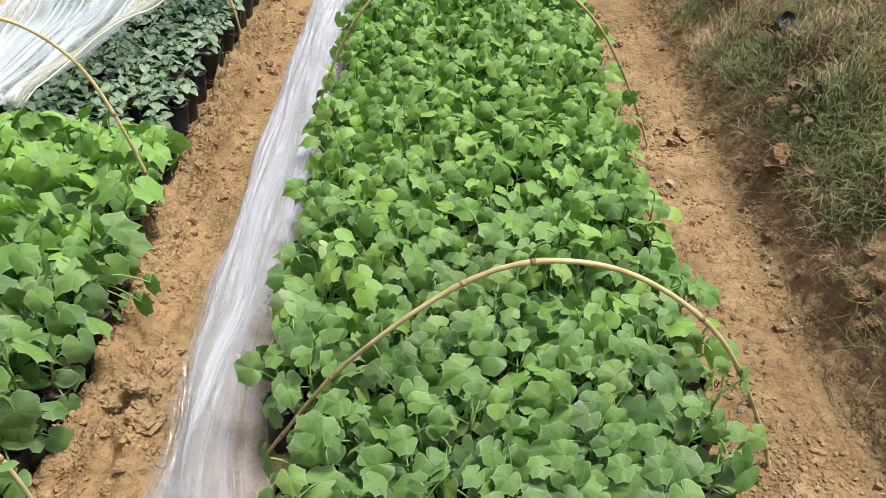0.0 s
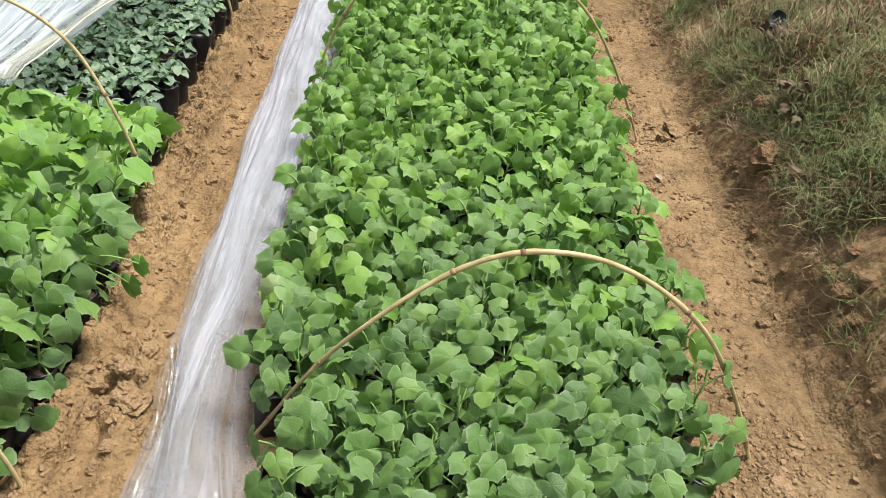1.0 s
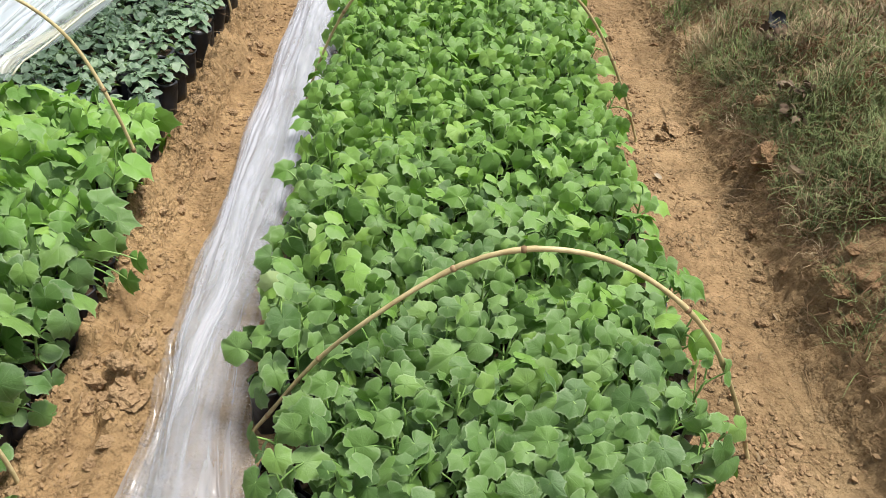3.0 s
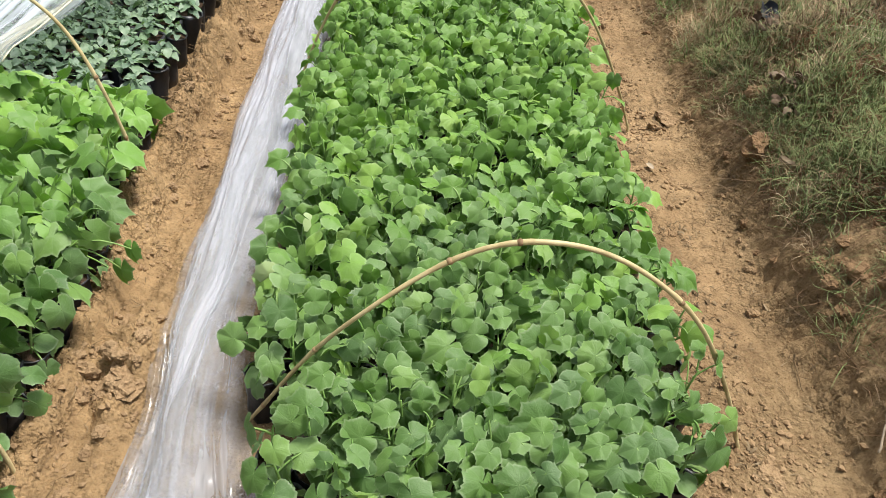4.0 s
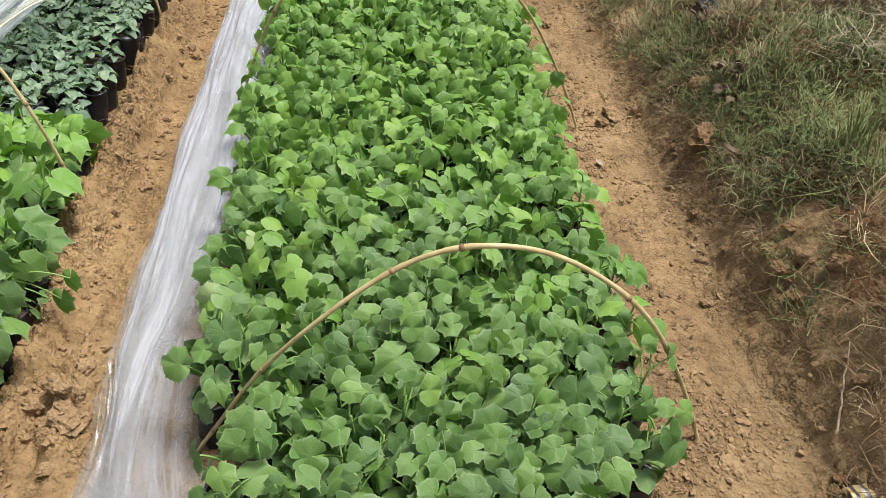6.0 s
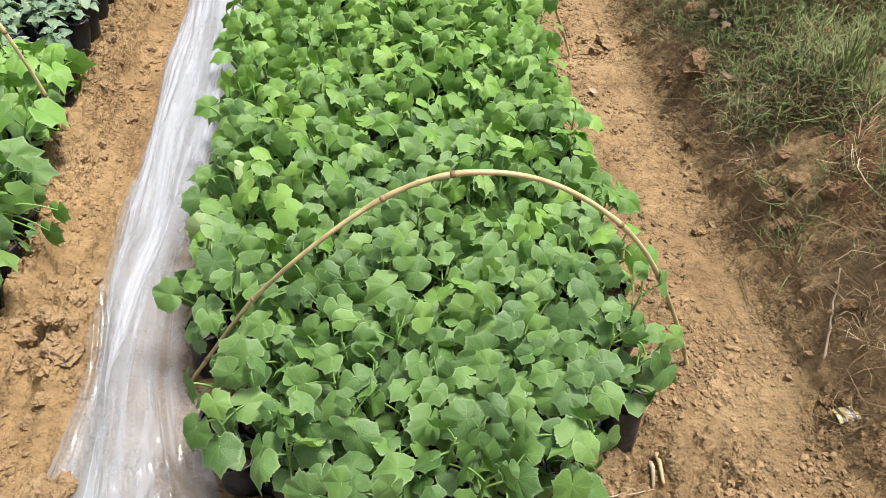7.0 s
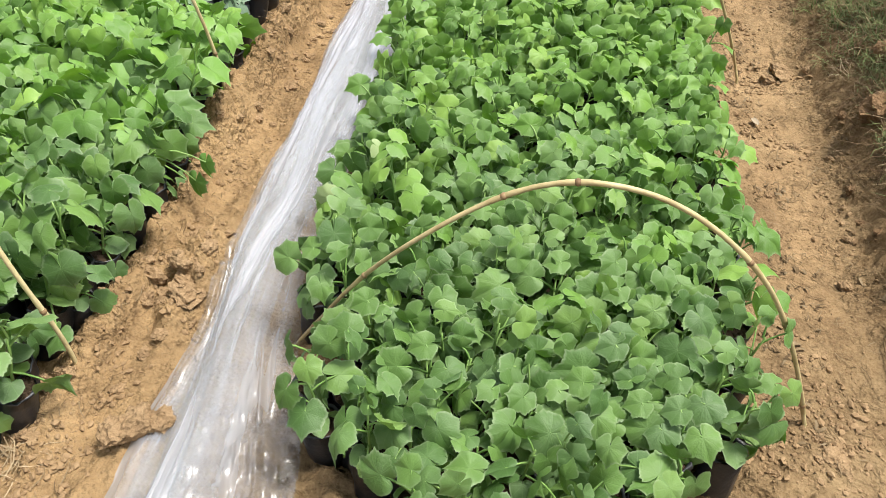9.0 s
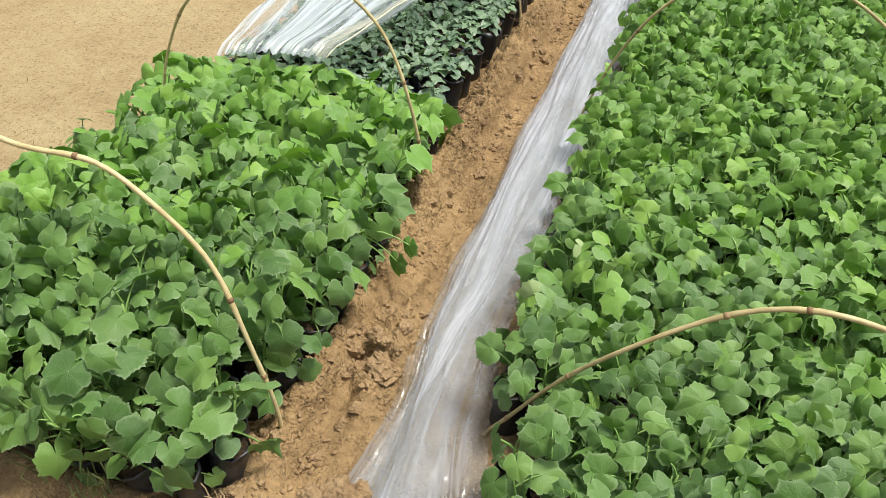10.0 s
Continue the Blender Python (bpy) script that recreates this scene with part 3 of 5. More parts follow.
def cucumber(rng, fine=True, broad=1.0):
    """Pieces of one seedling, as (name, slot, verts, faces, uv). Slots: 0 leaf, 1 stalk, 2 bag, 3 soil."""
    out = []
    h = rng.uniform(0.105, 0.13) * (0.88 if broad > 1 else 1.0)
    bag, soil = bag_soup(rng, 0.037, h, 10 if fine else 7)
    out.append(("polybag", 2, *bag))
    out.append(("soil", 3, *soil))
    top = np.array([rng.normal(0, 0.012), rng.normal(0, 0.012), h + rng.uniform(0.085, 0.135)])
    foot = np.array([0, 0, h * 0.9])
    stem = [tube(arc_points(foot, top, 0.0, 4) + rng.normal(0, 0.002, (4, 3)), [0.0032, 0.003, 0.0027, 0.002], 5)]
    az = rng.uniform(0, 6.3)
    for i in range(2):
        v, f, uv = oval(rng, rng.uniform(0.034, 0.043), 13 if fine else 9)
        c = az + i * math.pi + rng.normal(0, 0.2)
        at = foot * 0.75 + top * 0.25 + np.array([-math.sin(c), math.cos(c), 0]) * 0.012
        out.append(("cotyledon", 0, turned(v, c, rng.uniform(0.0, 0.4), rng.normal(0, 0.2), at), f, uv))
    count = 6
    for i in range(count):
        q = i / (count - 1)
        c = az + 1.57 + i * 2.4 + rng.normal(0, 0.35)
        d = np.array([-math.sin(c), math.cos(c), 0])
        size = [0.022, 0.026, 0.032, 0.0335, 0.031, 0.024][i] * broad * rng.uniform(0.84, 1.16)
        reach = [0.038, 0.044, 0.052, 0.049, 0.034, 0.015][i] * rng.uniform(0.8, 1.2)
        root = foot * (1 - (0.2 + 0.8 * q)) + top * (0.2 + 0.8 * q)
        low = rng.uniform(-0.05, -0.01) if broad > 1 else rng.uniform(-0.012, 0.012)
        reach = reach * (1.45 if broad > 1 and i < 2 else 1.0)
        end = root + d * reach + np.array([0, 0, rng.uniform(0.016, 0.045) if i > 1 else low])
        stalk = tube(arc_points(root, end, 0.006, 4), [0.0024, 0.0021, 0.0019, 0.0016], 4, False)
        v, f, uv = blade(rng, size, 57 if fine else 29, tooth=0.02, fold=rng.uniform(-0.2, 0.75), droop=rng.uniform(0.3, 1.5))
        south = (math.pi - c + math.pi) % (2 * math.pi) - math.pi
        v = turned(v, c + 0.34 * south + rng.normal(0, 0.35), rng.uniform(-0.1, 0.8) + (0.4 if i < 2 else 0.0), rng.normal(0, 0.5), (0, 0, 0))
        v = v @ np.array(Matrix.Rotation(rng.normal(0.38, 0.36), 3, "X")).T + end
        out.append(("leaf", [0] * len(f) + [1] * len(stalk[1]), *join_soups([(v, f, uv, 0), (*stalk, None, 1)])[:3]))
    sv, sf, _, _ = join_soups([(v, f, None, 0) for v, f in stem])
    out.append(("stem", 1, sv, sf, None))
    return out


def broad_cucumber(rng, fine=True):
    return cucumber(rng, fine, 1.26)


def dark_seedling(rng, fine=True):
    out = []
    h = rng.uniform(0.122, 0.138)
    bag, soil = bag_soup(rng, 0.046, h, 10 if fine else 7)
    out.append(("polybag", 2, *bag))
    out.append(("soil", 3, *soil))
    top = np.array([rng.normal(0, 0.008), rng.normal(0, 0.008), h + rng.uniform(0.035, 0.06)])
    foot = np.array([0, 0, h * 0.9])
    stem = [tube(arc_points(foot, top, 0.0, 3), [0.0025, 0.002, 0.0016], 5)]
    az = rng.uniform(0, 6.3)
    for i in range(11):
        c = az + i * 2.4 + rng.normal(0, 0.3)
        d = np.array([-math.sin(c), math.cos(c), 0])
        size = [0.034, 0.036, 0.036, 0.036, 0.035, 0.033, 0.031, 0.028, 0.025, 0.021, 0.017][i] * rng.uniform(0.85, 1.15)
        root = foot + (top - foot) * (0.3 + 0.07 * i)
        end = root + d * rng.uniform(0.012, 0.042) * (1 - 0.05 * i) + np.array([0, 0, 0.01])
        stalk = tube(arc_points(root, end, 0.003, 3), [0.0016, 0.0014, 0.0012], 4, False)
        w = rng.uniform(0.85, 1.15)
        v, f, uv = blade(rng, size * 1.05, 19 if fine else 13, ([0, 18, 40, 75, 120, 160, 174], [1.0, 0.78, 0.56 * w, 0.46 * w, 0.38 * w, 0.22, 0.1]), 0.03, rng.uniform(0.1, 0.6), rng.uniform(0.1, 0.9))
        v = turned(v, c, rng.uniform(-0.15, 0.6), rng.normal(0, 0.35), end)
        out.append(("leaf", [0] * len(f) + [1] * len(stalk[1]), *join_soups([(v, f, uv, 0), (*stalk, None, 1)])[:3]))
    sv, sf, _, _ = join_soups([(v, f, None, 0) for v, f in stem])
    out.append(("stem", 1, sv, sf, None))
    return out


def seedling_thing(name, pieces, mats, label, category, group):
    """One seedling as a thing: bag with its soil, stem, every leaf."""
    root = tagged(new(name), label, category, group)
    bag = None
    for nm, slot, v, f, uv in pieces:
        if isinstance(slot, list):
            ob = new(nm, mesh_of(nm, v, f, mats[:2], slot, uv))
        else:
            ob = new(nm, mesh_of(nm, v, f, [mats[slot]], uv=uv))
        ob.parent = bag if nm == "soil" else root
        if nm == "polybag":
            bag = ob
    return root


def place(rng, x, y, bed):
    """The pose of a seedling; those at the rim of a bed lean out of it."""
    x0, x1, y0, big, tip_over = bed
    k = rng.uniform(0.92, 1.1) * big
    out_x = np.clip((x - x1 + 0.10) / 0.10, 0, 1) - np.clip((x0 + 0.10 - x) / 0.10, 0, 1)
    out_y = -np.clip((y0 + 0.12 - y) / 0.12, 0, 1)
    lean = Matrix.Rotation(rng.normal(0, 0.06) - max(tip_over, 0.22) * out_y, 4, "X") @ Matrix.Rotation(rng.normal(0, 0.06) + tip_over * out_x, 4, "Y")
    return Matrix.Translation((x, y, float(level(x, y)) - 0.004)) @ lean @ Matrix.Rotation(rng.normal(0, 0.55), 4, "Z") @ Matrix.Scale(k, 4)


def spots(rng, x0, x1, y0, y1, step, keep):
    out, row = [], 0
    y = y0
    while y <= y1:
        x = x0 + (step / 2 if row % 2 else 0)
        while x <= x1:
            if keep(x, y):
                out.append((x + rng.normal(0, 0.006), y + rng.normal(0, 0.006)))
            x += step
        y += step * 0.9
        row += 1
    return out


def plant_bed(rng, places, bed, near, maker, mats, mats_far, name, label, category, group, rows_name, rows_label):
    """Seedlings picked out by near() become things; the rest become one joined piece of planting."""
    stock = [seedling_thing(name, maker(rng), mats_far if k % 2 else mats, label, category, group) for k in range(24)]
    fresh = np.random.default_rng(77)
    spare_dull, spare_lit = stock[0::2], stock[1::2]
    used, rest = 0, []
    coarse = [maker(rng, False) for _ in range(22)]
    for x, y in places:
        m = place(rng, x, y, bed)
        if near(x, y):
            # The brighter copy, picked more often farther back, paints the backlight there.
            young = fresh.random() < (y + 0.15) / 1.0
            idle = spare_lit if young else spare_dull
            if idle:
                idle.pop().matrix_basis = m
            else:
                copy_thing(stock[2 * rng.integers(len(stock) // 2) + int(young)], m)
            used += 1
        else:
            # Slot 4 holds the same copy with backlight in its colour.
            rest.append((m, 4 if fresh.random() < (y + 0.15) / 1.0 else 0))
    for ob in spare_dull + spare_lit:
        for o in (*ob.children_recursive, ob):
            bpy.data.objects.remove(o)
    soups = []
    for m, leafy in rest:
        a = np.array(m)
        for nm, slot, v, f, uv in coarse[rng.integers(len(coarse))]:
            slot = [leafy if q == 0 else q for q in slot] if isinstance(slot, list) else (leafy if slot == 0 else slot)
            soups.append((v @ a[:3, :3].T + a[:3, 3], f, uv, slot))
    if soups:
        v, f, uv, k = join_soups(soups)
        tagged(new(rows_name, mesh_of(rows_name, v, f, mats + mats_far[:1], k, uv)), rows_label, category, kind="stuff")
    return used


MATS_CUC, MATS_FRESH_LIT, MATS_DARK = [M_LEAF, M_STEM, M_BAG, M_POTTING], [M_FRESHLITLEAF, M_STEM, M_BAG, M_POTTING], [M_DARKLEAF, M_STEM_DARK, M_BAG, M_POTTING]
MATS_LIT = [M_LITLEAF, M_STEM, M_BAG, M_POTTING]
rng = np.random.default_rng(7)


def in_main(x, y):
    if -0.13 < y < 0.03 and x < -0.36:
        return False
    side = 0.75 if x < 0 else 1.15
    return y > -0.365 + side * max(0.0, abs(x + 0.03) - 0.2) and y < 3.42 + 0.25 * (x + 0.4)


main_spots = spots(rng, -0.487, 0.362, -0.42, 3.7, 0.0675, in_main)
plant_bed(rng, main_spots, (-0.50, 0.365, -0.36, 1.0, 0.04), lambda x, y: y < 0.72, cucumber, MATS_CUC, MATS_LIT, "cucumber_seedling",
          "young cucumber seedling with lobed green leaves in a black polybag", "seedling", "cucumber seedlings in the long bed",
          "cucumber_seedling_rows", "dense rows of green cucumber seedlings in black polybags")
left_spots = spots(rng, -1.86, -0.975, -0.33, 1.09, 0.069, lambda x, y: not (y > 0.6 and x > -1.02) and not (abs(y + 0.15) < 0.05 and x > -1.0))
plant_bed(rng, left_spots, (-1.86, -0.985, -0.31, 1.02, 0.24), lambda x, y: y < 0.28, broad_cucumber, MATS_CUC, MATS_FRESH_LIT, "cucumber_seedling",
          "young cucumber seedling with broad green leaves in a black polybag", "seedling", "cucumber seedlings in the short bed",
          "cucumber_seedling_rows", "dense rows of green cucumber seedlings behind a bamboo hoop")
dark_spots = spots(rng, -1.83, -1.075, 1.245, 3.2, 0.082, lambda x, y: True)
plant_bed(rng, dark_spots, (-1.83, -1.07, 1.2, 1.0, 0.12), lambda x, y: y < 2.15 and x > -1.6, dark_seedling, MATS_DARK, MATS_DARK, "dark_leaved_seedling",
          "small blue-green seedling with oval leaves in a black polybag", "seedling", "dark seedlings by the film tunnel",
          "dark_seedling_rows", "rows of small blue-green seedlings under the film tunnel")

# a seedling at the rim whose shoot trails out over the path
pieces = broad_cucumber(rng)
for far, z, size in ((0.165, 0.16, 0.030), (0.13, 0.10, 0.034)):
    stalk = tube(arc_points((0.0, 0.0, 0.17), (far, 0.01, z + 0.02), 0.03, 6), np.linspace(0.003, 0.0016, 6), 5, False)
    v, f, uv = blade(rng, size, 57, tooth=0.03, fold=0.5, droop=1.2)
    v = turned(v, 3.0, 1.1, 0.3, (far, 0.01, z + 0.02))
    pieces.append(("leaf", [0] * len(f) + [1] * len(stalk[1]), *join_soups([(v, f, uv, 0), (*stalk, None, 1)])[:3]))
trailing = seedling_thing("cucumber_seedling", pieces, MATS_FRESH_LIT, "cucumber seedling with a shoot trailing over the path", "seedling", "cucumber seedlings in the short bed")
trailing.matrix_basis = Matrix.Translation((-1.0, 0.36, float(level(-1.0, 0.36)) - 0.004))

# two wilting seedlings with pale leaves at the rim by the film
for x, y, turn in ((-0.44, 0.33, 0.5), (-0.46, 0.19, 1.2)):
    wilted = seedling_thing("cucumber_seedling", cucumber(rng), MATS_CUC, "cucumber seedling with pale wilting top leaves beside the film", "seedling", "cucumber seedlings in the long bed")
    tops = [o for o in wilted.children if o.name.startswith("leaf")]
    for o in tops[5:]:
        o.data.materials[0] = M_YOUNG
    wilted.matrix_basis = Matrix.Translation((x, y, 0.0)) @ Matrix.Rotation(turn, 4, "Z") @ Matrix.Scale(1.12, 4)


# ---- bamboo hoops ----
def hoop(cx, y, a_left, a_right, h, pl, ql, pr, qr, r, mat, label, lean=0.0, nodes=6):
    """A bent cane from foot to foot: z = h (1 - |u|^p)^(1/q) on each side of its crown."""
    th = np.linspace(0, math.pi, 61)
    u = -np.cos(th)
    p, q, a = np.where(u < 0, pl, pr), np.where(u < 0, ql, qr), np.where(u < 0, a_left, a_right)
    z = h * np.clip(1 - np.abs(u) ** p, 0, 1) ** (1 / q)
    x = cx + a * u
    wob = 0.009 * np.sin(th * 5 + cx * 7) + 0.005 * np.sin(th * 11 + y)
    z = z * (1 + 0.012 * np.sin(th * 9 + 3 * cx) * np.sin(th))
    pts = np.stack([x, y + wob + lean * z, z], 1)
    pts[0, 2], pts[-1, 2] = level(pts[0, 0], pts[0, 1]) - 0.03, level(pts[-1, 0], pts[-1, 1]) - 0.03
    step = np.concatenate([[0], np.linalg.norm(np.diff(pts, axis=0), axis=1).cumsum()])
    s = np.linspace(0, step[-1], 90)
    pts = np.stack([np.interp(s, step, pts[:, k]) for k in range(3)], 1)
    rad = np.interp(np.linspace(0, 1, 90), [0, 0.5, 1], [r * 0.78, r, r * 0.9])
    at = [int((k + 0.6 + 0.25 * math.sin(k * 3.7 + cx)) * 90 / nodes) for k in range(nodes)]
    for k in at:
        rad[max(0, k - 1):k + 2] *= 1.16
    root = tagged(new("bamboo_hoop"), label, "hoop", "bamboo hoops over the beds")
    v, f = tube(pts, rad, 9)
    part("cane", mesh_of("cane", v, f, [mat]), root)
    for k in at:
        k = min(max(k, 2), 87)
        v, f = tube(pts[k - 1:k + 2] * 0.3 + pts[k] * 0.7, [rad[k] * 0.95, rad[k] * 1.3, rad[k] * 0.95], 9)
        part("node", mesh_of("node", v, f, [M_NODE]), root, "dark ring at a joint")
    return root


hoop(0.05, 0.0, 0.575, 0.485, 0.527, 2.0, 1, 2.5, 1, 0.0050, M_CANE, "pale bent bamboo hoop arching over the cucumber seedlings", nodes=7)
hoop(-0.02, 1.38, 0.60, 0.57, 0.61, 3.4, 1, 2.4, 1, 0.0050, M_CANE, "bent bamboo hoop standing across the middle of the long bed")
hoop(0.05, 3.28, 0.65, 0.50, 0.52, 1.95, 1, 2.75, 1, 0.0055, M_CANE_DARK, "thin bamboo hoop at the far end of the long bed")
hoop(-1.40, -0.15, 0.47, 0.475, 0.65, 2.5, 2, 2.5, 2, 0.0052, M_CANE, "pale bamboo hoop over the front of the short bed")
hoop(-1.41, 0.82, 0.44, 0.45, 0.655, 2.4, 2, 3.0, 2, 0.0050, M_CANE, "bent bamboo hoop at the back of the short bed")
hoop(-1.46, 2.2, 0.45, 0.445, 0.565, 2.2, 2, 2.2, 2, 0.0058, M_CANE_DARK, "bamboo hoop holding up the clear plastic film")
hoop(-1.455, 3.02, 0.44, 0.435, 0.53, 2.2, 2, 2.2, 2, 0.0058, M_CANE_DARK, "bamboo hoop inside the far end of the film tunnel")
hoop(0.02, 4.26, 0.55, 0.53, 0.56, 2.4, 2, 2.4, 2, 0.0055, M_CANE_DARK, "thin bamboo hoop before the closed film tunnel")


# ---- plastic film ----
LEFT_Y, LEFT_X = [-0.75, -0.26, 0.0, 0.2, 0.5, 1.1, 1.9, 2.7, 3.62], [-0.76, -0.75, -0.74, -0.75, -0.77, -0.775, -0.79, -0.79, -0.70]
RIGHT_Y, RIGHT_X = [-0.75, -0.26, 0.0, 0.28, 0.8, 1.5, 2.5, 3.62], [-0.33, -0.43, -0.52, -0.55, -0.545, -0.535, -0.54, -0.55]


def film_strip():
    """Film pulled off the long bed and left lying in folds along its side."""
    soups = []
    for layer in range(3):
        ny, nx = (300, 170) if layer == 0 else (260, 80)
        y = np.linspace(-0.75 - 0.05 * layer, 3.62, ny)[:, None]
        u = np.linspace(0, 1, nx)[None, :]
        left = np.interp(y, LEFT_Y, LEFT_X) + 0.012 * fbm(y * 4, y * 0, 2, 71)
        right = np.interp(y, RIGHT_Y, RIGHT_X)
        if layer:
            wide, shift = right - left, 0.03 * fbm(y * 2.2, y * 0, 2, 76 + layer)
            inner = np.interp(y, [-0.75, 0.0, 0.5, 1.1], [(0.12, 0.12, 0.22)[layer], (0.10, 0.10, 0.20)[layer], 0.08, 0.05])
            outer = np.interp(y, [-0.75, 0.0, 0.5, 1.1], [(0.55, 0.55, 0.36)[layer], (0.66, 0.66, 0.42)[layer], 0.85, 0.94])
            left, right = left + wide * inner + shift, left + wide * outer + shift
        drift = 0.06 * fbm(y * 0.9, y * 0 + 3, 3, 73 + layer)
        x = left + (right - left) * u + 0.004 * np.sin(y * 9 + u * 8)
        tight = np.interp(y, [-0.5, 0.1, 1.0, 3.6], [0.3, 0.6, 1.0, 1.1])
        w = u + drift
        back = np.interp(y, [-0.4, 0.6], [0.25, 1.0])
        folds = 0.036 * np.abs(vnoise(w * 6 + 0.5 * y, y * 0.7, 81 + layer) - 0.5) * 2 + back * (0.013 * np.abs(vnoise(w * 11 + 0.6 * y, y * 1.1, 83 + layer) - 0.5) * 2 + 0.001 * vnoise(w * 34, y * 2.2, 85 + layer))
        pinch = np.zeros_like(w)
        for k, (at, sway, tall) in enumerate(((0.12, 0.05, 0.9), (0.27, 0.09, 1.0), (0.40, 0.06, 0.7), (0.52, 0.10, 1.0), (0.66, 0.06, 0.8), (0.80, 0.07, 1.1), (0.91, 0.03, 0.7))):
            mid_line = at + sway * np.sin(y * (1.1 + 0.23 * k) + 2.1 * k) + 0.02 * np.sin(y * 4.3 + k)
            pinch = np.maximum(pinch, 0.015 * tall * (0.55 + 0.45 * np.sin(y * 2.3 + 1.7 * k)) * np.exp(-((u - mid_line) / 0.024) ** 2))
        heap = 0.075 * np.interp(y, [-0.5, 0.2, 0.9, 3.6], [0.15, 0.5, 1, 1.1]) * np.sin(np.pi * np.clip(u * 0.9 + 0.1, 0, 1)) ** 1.3
        crease = 0.007 * fbm(x * 30, y * 14, 3, 87 + layer)
        lean = 0.05 * np.clip(u - 0.7, 0, 1) / 0.3 * np.interp(y, [-0.2, 0.4, 3.6], [0, 1, 1])
        z = level(x, y + 0 * u) + 0.006 + tight * folds * 0.7 + pinch + heap + crease + lean + layer * 0.010
        sheen = 0.030 * np.interp(y, [-0.75, 0.0, 0.5], [1.0, 1.0, 0.2]) * (vnoise(u * 3.0 + y * 1.6, y * 1.8 - u, 99 + layer) - 0.5)
        z = z + sheen * np.sin(np.pi * np.clip(u, 0, 1))
        edge = np.clip(np.minimum(u, 1 - u) / 0.06, 0, 1)
        z = np.where(edge < 1, z * edge + (level(x, y + 0 * u) + 0.006) * (1 - edge) + lean * (1 - edge), z)
        v = np.stack([x, y + 0 * x, z], -1).reshape(-1, 3)
        soups.append((v, grid_faces(ny, nx).tolist(), np.stack([u + 0 * y + layer * 3.3, y + 0 * u], -1).reshape(-1, 2)))
    root = tagged(new("plastic_film"), "crumpled clear plastic film lying in long folds beside the bed", "plastic film")
    for k, s in enumerate(soups):
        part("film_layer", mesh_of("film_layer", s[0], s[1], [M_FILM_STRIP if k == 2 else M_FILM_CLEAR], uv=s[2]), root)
    return root


film_strip()


def film_scrap():
    """A narrow ruck of film lying along the far side of the short bed."""
    ny, nx = 150, 40
    y, u = np.linspace(-0.35, 1.0, ny)[:, None], np.linspace(0, 1, nx)[None, :]
    x = -2.0 + 0.03 * fbm(y * 3, y * 0, 2, 141) + (0.10 + 0.03 * np.sin(y * 5)) * u
    z = level(x, y + 0 * u) + 0.006 + np.sin(np.pi * u) * (0.05 + 0.05 * vnoise(u * 3, y * 4, 143)) + 0.012 * vnoise(u * 14, y * 3, 145)
    root = tagged(new("plastic_film"), "narrow ruck of clear plastic film behind the short bed", "plastic film")
    part("film_layer", mesh_of("film_layer", np.stack([x, y + 0 * x, z], -1).reshape(-1, 3), grid_faces(ny, nx), [M_FILM_FAR], uv=np.stack([u + 0 * y, y + 0 * u], -1).reshape(-1, 2)), root)


film_scrap()


